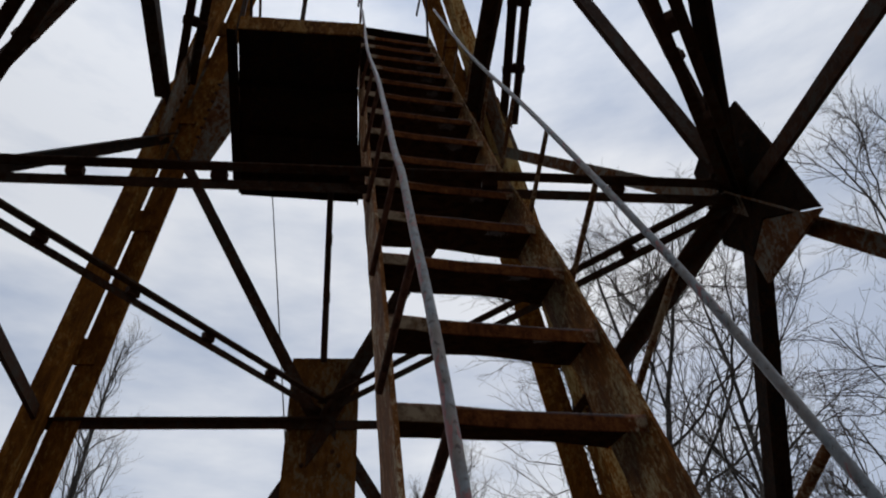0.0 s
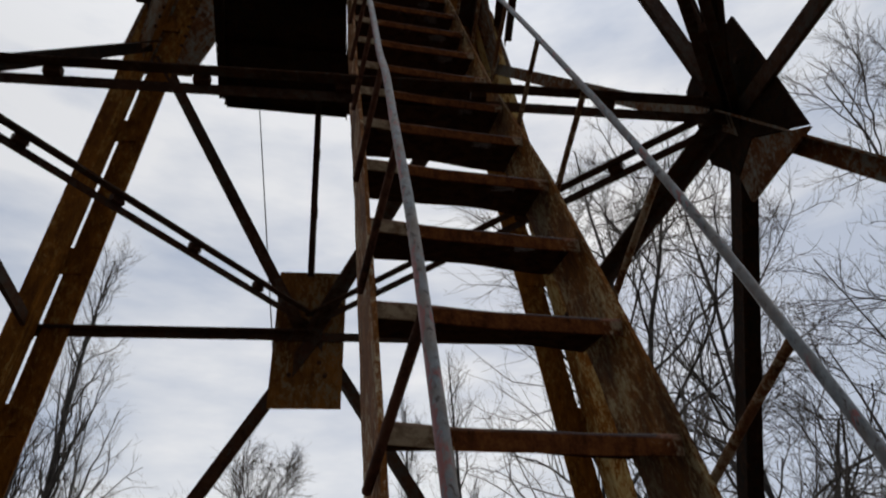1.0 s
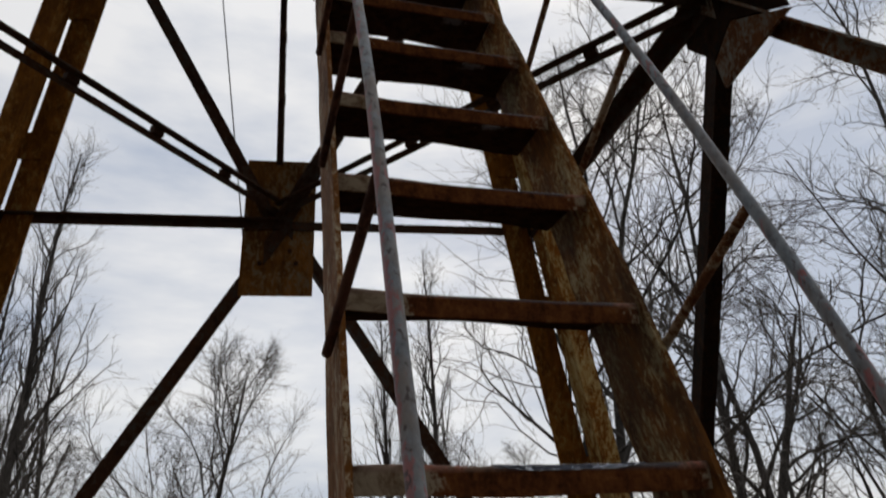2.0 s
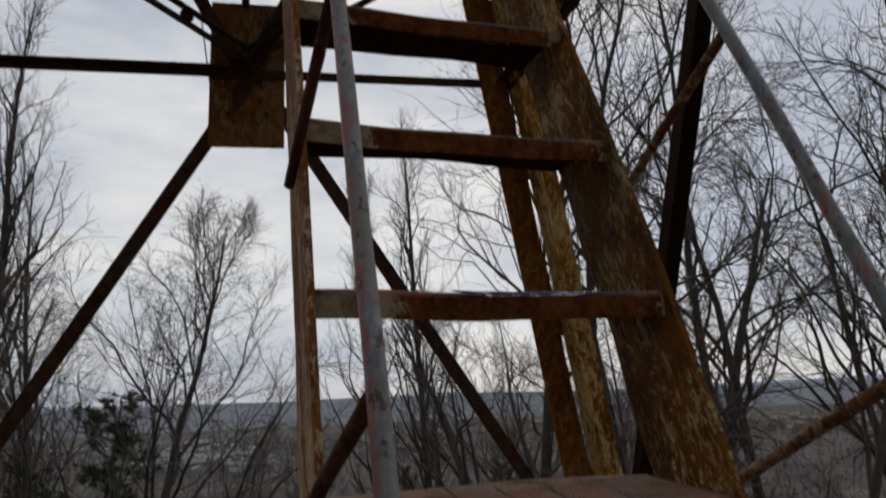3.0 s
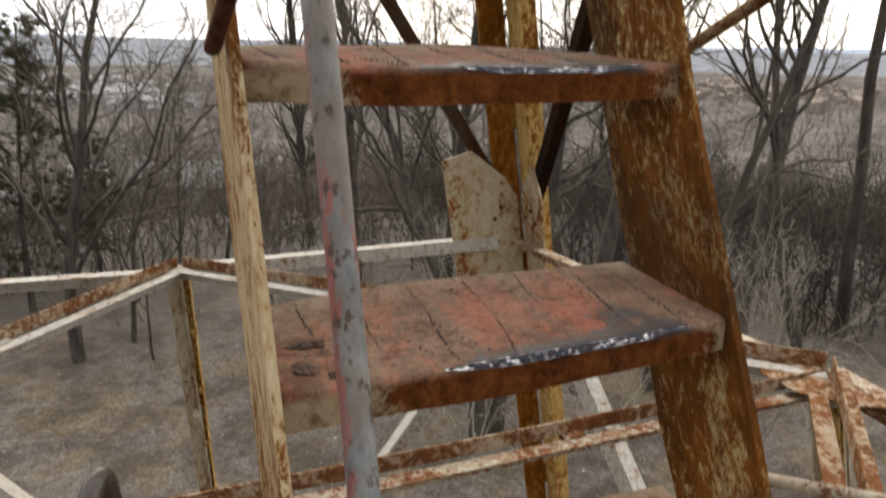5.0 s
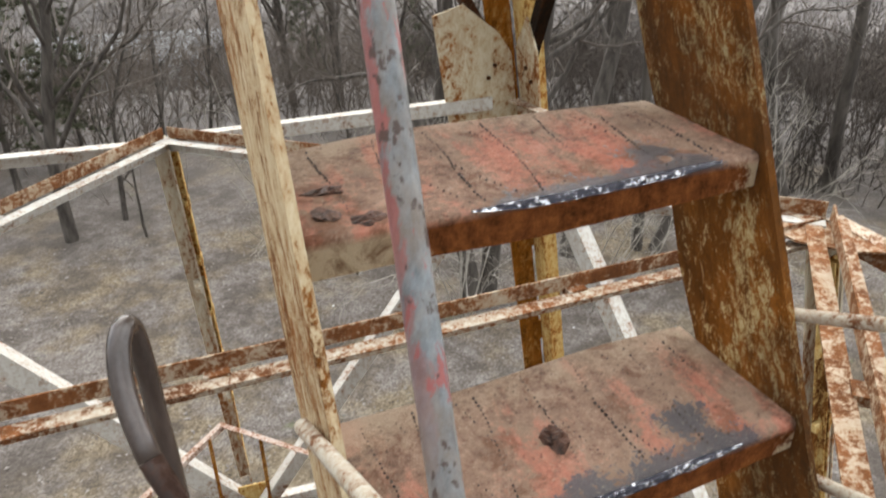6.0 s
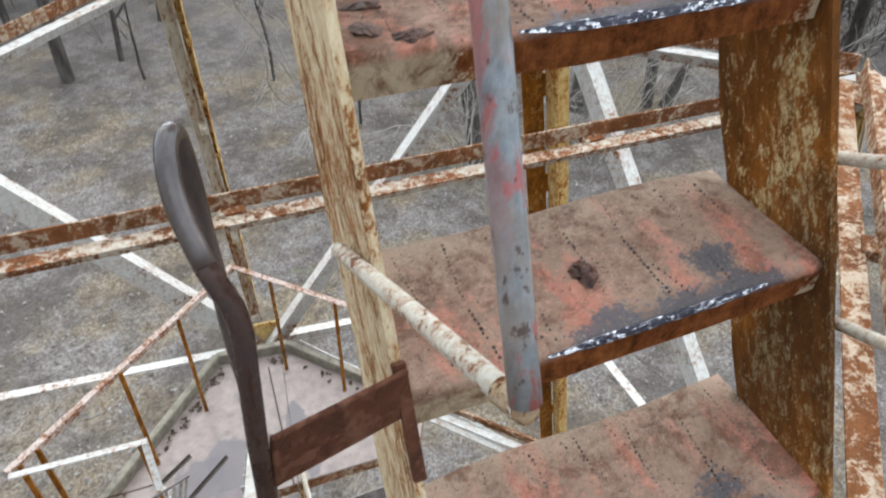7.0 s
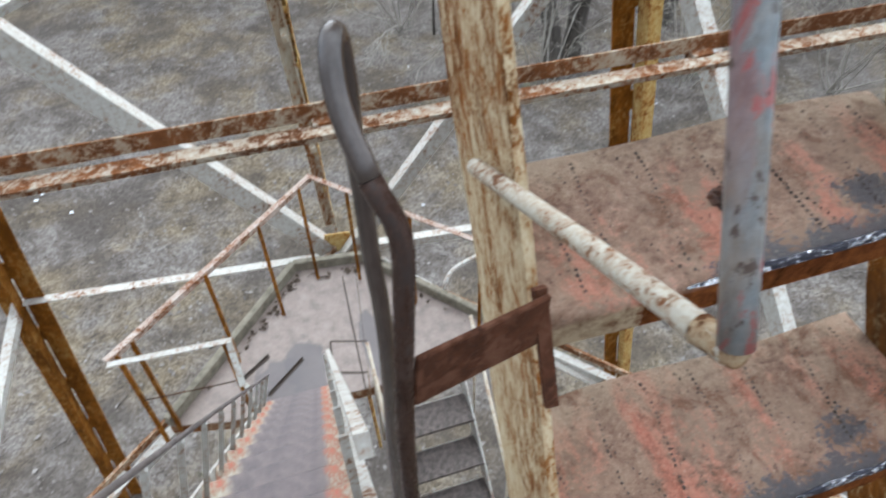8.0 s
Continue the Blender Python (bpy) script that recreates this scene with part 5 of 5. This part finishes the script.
def make_tree(style, seed, height, radius):
    """Two meshes of a bare tree: the trunk with its limbs, and the crown of fine twigs."""
    rng = random.Random(seed)
    wob, first, limbs, share, angle, lift, t1, t2 = STYLES[style]
    tv, tf, cv, cf = [], [], [], []
    trunk = limb(V(0, 0, -0.3), V(rng.uniform(-0.08, 0.08), rng.uniform(-0.08, 0.08), 1).normalized(), height, 10, wob, 0.04, rng)
    frustums(tv, tf, trunk, radius, radius * 0.12, 8)
    for i in range(limbs):
        t = first + (0.97 - first) * (i + rng.random() * 0.8) / limbs
        p, d = along(trunk, t)
        ln = height * share * (1.15 - t) * rng.uniform(0.75, 1.2) + 0.5
        if style == "poplar":
            ln = height * share * min(1.0, 0.35 + 1.6 * t) * (1.12 - t) * rng.uniform(0.8, 1.2) + 0.6
        b1 = limb(p, branch_off(d, angle * rng.uniform(0.75, 1.2), rng), ln, 9, 0.19, lift, rng)
        r1 = radius * (1.05 - t) * 0.42 + 0.012
        frustums(tv, tf, b1, r1, 0.010, 5)
        for j in range(t1):
            u = 0.2 + 0.78 * (j + rng.random()) / t1
            p2, d2 = along(b1, u)
            b2 = limb(p2, branch_off(d2, rng.uniform(0.4, 0.85), rng), ln * 0.45 * (1.2 - u) * rng.uniform(0.7, 1.3) + 0.25, 5, 0.24, lift * 0.6, rng)
            frustums(cv, cf, b2, r1 * 0.35 * (1.2 - u) + 0.007, 0.006, 3)
            for q in range(t2):
                w = 0.2 + 0.8 * (q + rng.random()) / t2
                p3, d3 = along(b2, min(w, 0.99))
                b3 = limb(p3, branch_off(d3, rng.uniform(0.35, 0.8), rng), rng.uniform(0.35, 0.95) * (0.5 + ln * 0.10), 3, 0.26, 0.03, rng)
                frustums(cv, cf, b3, 0.0058, 0.003, 3)
                if q % 2 == 0:
                    p4, d4 = along(b3, 0.55)
                    b4 = limb(p4, branch_off(d4, 0.6, rng), rng.uniform(0.25, 0.55), 2, 0.15, 0.03, rng)
                    frustums(cv, cf, b4, 0.005, 0.003, 3)
    out = []
    for name, vs, fs, mat in (("trunk", tv, tf, M_BARK), ("crown", cv, cf, M_TWIG)):
        me = bpy.data.meshes.new(name)
        me.from_pydata(vs, [], fs)
        me.materials.append(mat)
        if name == "trunk":
            for f in me.polygons:
                f.use_smooth = True
        out.append(me)
    return out


def tree_thing(name, meshes, label, group):
    ob = thing(name, (0, 0, 0), label, "tree", group)
    part("trunk", meshes[0], None, ob)
    part("crown", meshes[1], None, ob, "bare twigs")
    return ob


def plant(src, x, y, scale=1.0, turn=0.0, lean=(0, 0), first=False):
    m = Matrix.Translation((x, y, ground_height(x, y))) @ Euler((radians(lean[0]), radians(lean[1]), turn)).to_matrix().to_4x4()
    if first:
        src.matrix_basis = m
        src.scale = (scale,) * 3
        return src
    ob = copy_thing(src, m)
    ob.scale = (scale,) * 3
    return ob


KINDS = {
    "ash": [tree_thing("ash_tree", make_tree("ash", s, 22, 0.17), "tall bare ash tree with grey bark on the slope", "bare trees") for s in (11, 12, 13)],
    "oak": [tree_thing("oak_tree", make_tree("ash", s, 17, 0.30), "bare tree with a thick grey trunk near the tower", "bare trees") for s in (91, 92)],
    "spreading": [tree_thing("spreading_tree", make_tree("spreading", 33, 16, 0.21), "large bare spreading tree with a fan of fine twigs", "bare trees")],
    "maple": [tree_thing("maple_tree", make_tree("maple", s, 17, 0.20), "bare spreading tree with fine dark twigs", "bare trees") for s in (31, 32)],
    "poplar": [tree_thing("poplar_tree", make_tree("poplar", s, 26, 0.26), "tall narrow bare poplar tree", "poplars") for s in (51, 52)],
    "sapling": [tree_thing("young_tree", make_tree("sapling", s, 10, 0.09), "thin bare young tree with dark bark", "young trees") for s in (71, 72, 73)],
}
used = {k: 0 for k in KINDS}
planted = set()


def put(kind, x, y, scale=1.0, lean=(0, 0)):
    i = used[kind] % len(KINDS[kind])
    used[kind] += 1
    src = KINDS[kind][i]
    plant(src, x, y, scale, (used[kind] * 2.399) % 6.28, lean, first=src.name not in planted)
    planted.add(src.name)


for kind, x, y, s in (
    ("oak", 10.4, 14.2, 0.95), ("ash", 21.6, 10.6, 1.3), 
    ("oak", 6.75, 13.0, 0.80), ("oak", 7.35, 13.4, 0.85), ("maple", 9.5, 22.0, 0.8),
    ("spreading", -2.75, 21.8, 1.0), ("spreading", -7.4, 33.0, 1.0), ("maple", 0.3, 25.5, 0.5), ("maple", -8.0, 27.0, 0.9), ("maple", 2.6, 31.0, 0.5), ("maple", 14.0, 30.0, 0.9), ("maple", 20.0, 33.0, 0.9),
    ("poplar", 9.8, 35.0, 1.0), ("poplar", 7.9, 37.5, 0.92), ("poplar", -10.4, 35.5, 1.24), ("poplar", -8.6, 37.5, 0.9), ("poplar", -13.0, 36.0, 1.0), ("poplar", 22.0, 40.0, 0.9),
    ("sapling", -0.6, 21.1, 0.55), ("sapling", 3.0, 19.5, 0.60), ("sapling", 4.6, 15.9, 0.5), ("sapling", -5.6, 23.0, 0.7), ("sapling", 7.2, 24.8, 0.7), ("sapling", 15.4, 25.7, 1.1), ("sapling", 10.1, 26.8, 0.8), ("sapling", -7.9, 30.1, 1.1), ("oak", 16.1, 14.2, 1.1), ("ash", 11.2, 17.6, 1.3), ("ash", 8.2, 19.0, 1.2), ("ash", 21.6, 14.6, 1.4), ("maple", -1.2, 22.8, 0.5),
):
    put(kind, x, y, s)
rng = random.Random(77)
for i in range(34):
    a = radians(rng.uniform(8, 75) if i % 4 else rng.uniform(-35, 8))
    r = rng.uniform(34, 75)
    put("sapling" if rng.random() < 0.62 else rng.choice(("ash", "maple", "maple")), r * math.sin(a), r * math.cos(a), rng.uniform(0.4, 0.68))
for i in range(26):
    a = radians(rng.uniform(75, 325))
    r = rng.uniform(16, 40)
    put(rng.choice(("ash", "maple")), r * math.sin(a), r * math.cos(a), rng.uniform(0.8, 1.1))
# a forked pair that leans, a twin trunk and a slanting tree behind the stair's right side
for kind, x, y, s, lean in (("sapling", 12.3, 13.5, 2.0, (0, 9)), ("sapling", 12.7, 13.3, 1.8, (3, 15)), ("ash", 15.6, 19.5, 1.3, (0, 2)), ("sapling", 18.2, 13.4, 2.0, (0, 19))):
    put(kind, x, y, s, lean)


def make_woods(name, count, near, far, power, material, label, seed, a0=-62, a1=97):
    """Bare woods and brush down the slope, each a slim leaning stem in a cloud of twigs, too many to count."""
    rng = random.Random(seed)
    vs, fs = [], []
    for i in range(count):
        a = radians(rng.uniform(a0, a1))
        r = near + (far - near) * rng.random() ** power
        x, y = r * math.sin(a), r * math.cos(a)
        h = rng.uniform(2.0, 5.5) if r < 60 else rng.uniform(4, 9) if r < 250 else rng.uniform(8, 15)
        tr = limb(V(x, y, ground_height(x, y) - 0.3), V(rng.gauss(0, 0.2), rng.gauss(0, 0.2), 1).normalized(), h, 3, 0.14, 0.03, rng)
        frustums(vs, fs, tr, 0.022 + r * 0.0002, 0.012, 3)
        for j in range(20 if r < 250 else 9):
            q, d = along(tr, 0.08 + 0.9 * rng.random())
            b = limb(q, branch_off(d, rng.uniform(0.35, 1.2), rng), h * rng.uniform(0.14, 0.45), 2, 0.25, 0.06, rng)
            frustums(vs, fs, b, 0.006 + r * 0.00020, 0.004 + r * 0.00011, 3)
    me = bpy.data.meshes.new(name)
    me.from_pydata(vs, [], fs)
    me.materials.append(material)
    tagged(new(name, me), label, "woods", kind="stuff")


make_woods("brushwood", 1700, 29, 130, 1.4, M_FARTWIG, "brown bare brushwood and thin stems on the slope", 5, -62, 22)
# right of 22 degrees the brush takes the shade-darkened bark
make_woods("thicket", 2100, 25, 130, 1.4, M_SHADETWIG, "thicket of bare stems on the slope, shade put into its dark bark", 15, 22, 97)
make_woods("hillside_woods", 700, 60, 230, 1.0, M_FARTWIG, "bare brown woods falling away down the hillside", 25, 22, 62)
make_woods("far_woods", 9000, 110, 1100, 1.1, M_HAZEWOOD, "bare woods filling the valley, haze put into their pale grey-brown", 8)


def make_scrub():
    """Pale dry stalks and low brush between the near trees."""
    rng = random.Random(6)
    vs, fs = [], []
    for i in range(800):
        a = radians(rng.uniform(-50, 85))
        r = rng.uniform(24, 60)
        x, y = r * math.sin(a), r * math.cos(a)
        p = V(x, y, ground_height(x, y) - 0.05)
        for j in range(5):
            b = limb(p, V(rng.gauss(0, 0.5), rng.gauss(0, 0.5), 1).normalized(), rng.uniform(0.6, 2.6), 3, 0.2, 0.0, rng)
            frustums(vs, fs, b, 0.008, 0.004, 3)
    me = bpy.data.meshes.new("scrub")
    me.from_pydata(vs, [], fs)
    me.materials.append(M_TWIG)
    tagged(new("scrub", me), "thin bare brushwood and dry stalks under the trees", "scrub", kind="stuff")


make_scrub()


def make_shrub(seed, h):
    """A pale shrub of arching branches."""
    rng = random.Random(seed)
    vs, fs = [], []
    for i in range(9):
        st = limb(V(rng.uniform(-0.2, 0.2), rng.uniform(-0.2, 0.2), -0.1), V(rng.gauss(0, 0.45), rng.gauss(0, 0.45), 1).normalized(), h * rng.uniform(0.6, 1.0), 8, 0.16, -0.03, rng)
        frustums(vs, fs, st, 0.022, 0.006, 5)
        for j in range(14):
            p, d = along(st, 0.25 + 0.74 * rng.random())
            b = limb(p, branch_off(d, rng.uniform(0.5, 1.0), rng), rng.uniform(0.4, 1.3), 4, 0.22, -0.02, rng)
            frustums(vs, fs, b, 0.008, 0.004, 3)
            for q in range(3):
                p2, d2 = along(b, 0.2 + 0.7 * rng.random())
                frustums(vs, fs, limb(p2, branch_off(d2, 0.7, rng), rng.uniform(0.2, 0.5), 2, 0.2, 0.0, rng), 0.005, 0.003, 3)
    me = bpy.data.meshes.new("shrub")
    me.from_pydata(vs, [], fs)
    me.materials.append(M_PALEBARK)
    return me


SHRUBS = [make_shrub(s, 6.5) for s in (1, 2)]
for i, (x, y) in enumerate(((6.2, 12.5), (9.5, 11.5), (12.5, 10.0), (3.8, 16.5), (8.5, 16.0), (15.5, 12.8))):
    ob = new("shrub", SHRUBS[i % 2])
    ob.location = (x, y, ground_height(x, y))
    ob.rotation_euler = (0, 0, i * 1.9)
    tagged(ob, "pale bare shrub with arching thin branches", "shrub", "shrubs")


def make_pine(seed, h):
    rng = random.Random(seed)
    tv, tf, cv, cf = [], [], [], []
    tr = limb(V(0, 0, -0.2), V(0, 0, 1), h, 6, 0.03, 0.05, rng)
    frustums(tv, tf, tr, 0.13, 0.03, 6)
    for i in range(64):
        t = 0.16 + 0.83 * (i / 64)
        p, d = along(tr, t)
        a = rng.uniform(0, 6.28)
        ln = h * 0.27 * min(1.0, 1.35 - t) * rng.uniform(0.45, 1.25) + 0.3
        b = limb(p, V(math.cos(a), math.sin(a), rng.uniform(-0.1, 0.45)).normalized(), ln, 5, 0.22, 0.10, rng)
        frustums(tv, tf, b, 0.028, 0.008, 3)
        for tuft in range(13):
            q0, e = along(b, 0.35 + 0.64 * rng.random())
            q0 = q0 + V(rng.gauss(0, 0.12), rng.gauss(0, 0.12), rng.gauss(0.06, 0.10))
            for j in range(22):
                n_ = V(rng.gauss(0, 1), rng.gauss(0, 1), rng.gauss(0.35, 0.8)).normalized()
                s = e.cross(n_).normalized() * 0.019
                k = len(cv)
                tip = q0 + (n_ + e * 0.3) * rng.uniform(0.10, 0.30)
                cv += [tuple(q0 + s), tuple(q0 - s), tuple(tip)]
                cf.append((k, k + 1, k + 2))
    out = []
    for name, vs, fs, mat in (("trunk", tv, tf, M_BARK), ("crown", cv, cf, M_PINE)):
        me = bpy.data.meshes.new(name)
        me.from_pydata(vs, [], fs)
        me.materials.append(mat)
        out.append(me)
    return out


pine = thing("pine_tree", (0, 0, 0), "dark green pine tree among bare trees", "tree", "pines")
for me, nm in zip(make_pine(3, 9.5), ("trunk", "crown")):
    part(nm, me, None, pine)
plant(pine, -4.6, 27.0, 1.08, 0.0, first=True)
plant(pine, -8.0, 34.0, 0.85, 2.0)
plant(pine, -2.4, 29.5, 0.62, 1.0)
plant(pine, 10.5, 44.0, 0.8, 4.0)
plant(pine, 18.5, 47.0, 0.85, 1.0)


# ---------------------------------------------------------------- buildings in the valley
def make_house(name, x, y, w, d, h, turn, wall, roof, label, rows, cols):
    ob = thing(name, (x, y, ground_height(x, y) - 1.0), label, "house", "buildings in the valley")
    ob.rotation_euler = (0, 0, turn)
    bm = bm_new()
    slab(bm, [(-w / 2, -d / 2), (w / 2, -d / 2), (w / 2, d / 2), (-w / 2, d / 2)], 0, h + 1)
    part("wall", bm, wall, ob)
    bm = bm_new()
    a = [bm.verts.new(p) for p in ((-w / 2 - 0.5, -d / 2 - 0.5, h + 1), (w / 2 + 0.5, -d / 2 - 0.5, h + 1), (w / 2 + 0.5, d / 2 + 0.5, h + 1), (-w / 2 - 0.5, d / 2 + 0.5, h + 1), (-w / 2 - 0.5, 0, h + 1 + d * 0.28), (w / 2 + 0.5, 0, h + 1 + d * 0.28))]
    for f in ((0, 1, 5, 4), (2, 3, 4, 5), (0, 4, 3), (1, 2, 5), (3, 2, 1, 0)):
        bm.faces.new([a[i] for i in f])
    part("roof", bm, roof, ob)
    bm = bm_new()
    slab(bm, [(-0.6, -0.05), (0.6, -0.05), (0.6, 0.05), (-0.6, 0.05)], 0, 1.5)
    pane = mesh_of("window", bm, M_PANE)
    for r in range(rows):
        for c in range(cols):
            part("window", pane, None, ob).location = (-w / 2 + w * (c + 0.5) / cols, -d / 2 - 0.02, 2.0 + 3.0 * r)


make_house("white_house", -20.6, 72.0, 10, 9, 8.0, 0.3, M_PLASTER, M_TEAL, "white house with a teal metal roof below the slope", 2, 4)
make_house("factory_hall", 3.0, 142.0, 34, 14, 9, -0.15, M_PLASTER, M_SLATE, "long pale hall with dark openings down in the valley", 2, 7)
make_house("factory_hall", -17.0, 150.0, 20, 12, 8, 0.1, M_PLASTER, M_SLATE, "pale hall half hidden behind bare trees in the valley", 2, 5)


def make_town():
    """Houses and blocks on the far side of the valley, mere specks."""
    rng = random.Random(9)
    for name, mat, count, spread in (("far_town", M_PLASTER, 150, 0), ("far_roofs", M_BRICK, 170, 1)):
        vs, fs = [], []
        for i in range(count):
            centre = rng.choice(((-2, 760, 2.0), (-4, 820, 1.6), (0.5, 740, 1.3), (-2, 900, 2.5), (-9, 1100, 5)) if not spread else ((46, 1050, 4), (51, 1100, 4), (40, 1200, 5), (30, 1300, 6)))
            a = radians(rng.gauss(centre[0], centre[2]))
            r = rng.gauss(centre[1], 110 if spread else 70)
            x, y = r * math.sin(a), r * math.cos(a)
            z = ground_height(x, y)
            w, d, h = rng.uniform(7, 18), rng.uniform(6, 10), rng.uniform(3, 8) * (1.6 if spread and i % 5 == 0 else 1)
            t = rng.uniform(0, 3)
            c, s = math.cos(t), math.sin(t)
            k = len(vs)
            for zz in (z - 2, z + h):
                for px_, py_ in ((-w, -d), (w, -d), (w, d), (-w, d)):
                    vs.append((x + (px_ * c - py_ * s) / 2, y + (px_ * s + py_ * c) / 2, zz))
            vs += [(x - w * c / 2, y - w * s / 2, z + h + 3), (x + w * c / 2, y + w * s / 2, z + h + 3)]
            fs += [(k, k + 1, k + 5, k + 4), (k + 1, k + 2, k + 6, k + 5), (k + 2, k + 3, k + 7, k + 6), (k + 3, k, k + 4, k + 7), (k + 4, k + 5, k + 9, k + 8), (k + 6, k + 7, k + 8, k + 9), (k + 4, k + 8, k + 7), (k + 5, k + 6, k + 9)]
        me = bpy.data.meshes.new(name)
        me.from_pydata(vs, [], fs)
        me.materials.append(mat)
        tagged(new(name, me), "pale houses and blocks scattered over the far valley side" if not spread else "reddish and sandy blocks scattered over the far valley side", "town", kind="stuff")


make_town()
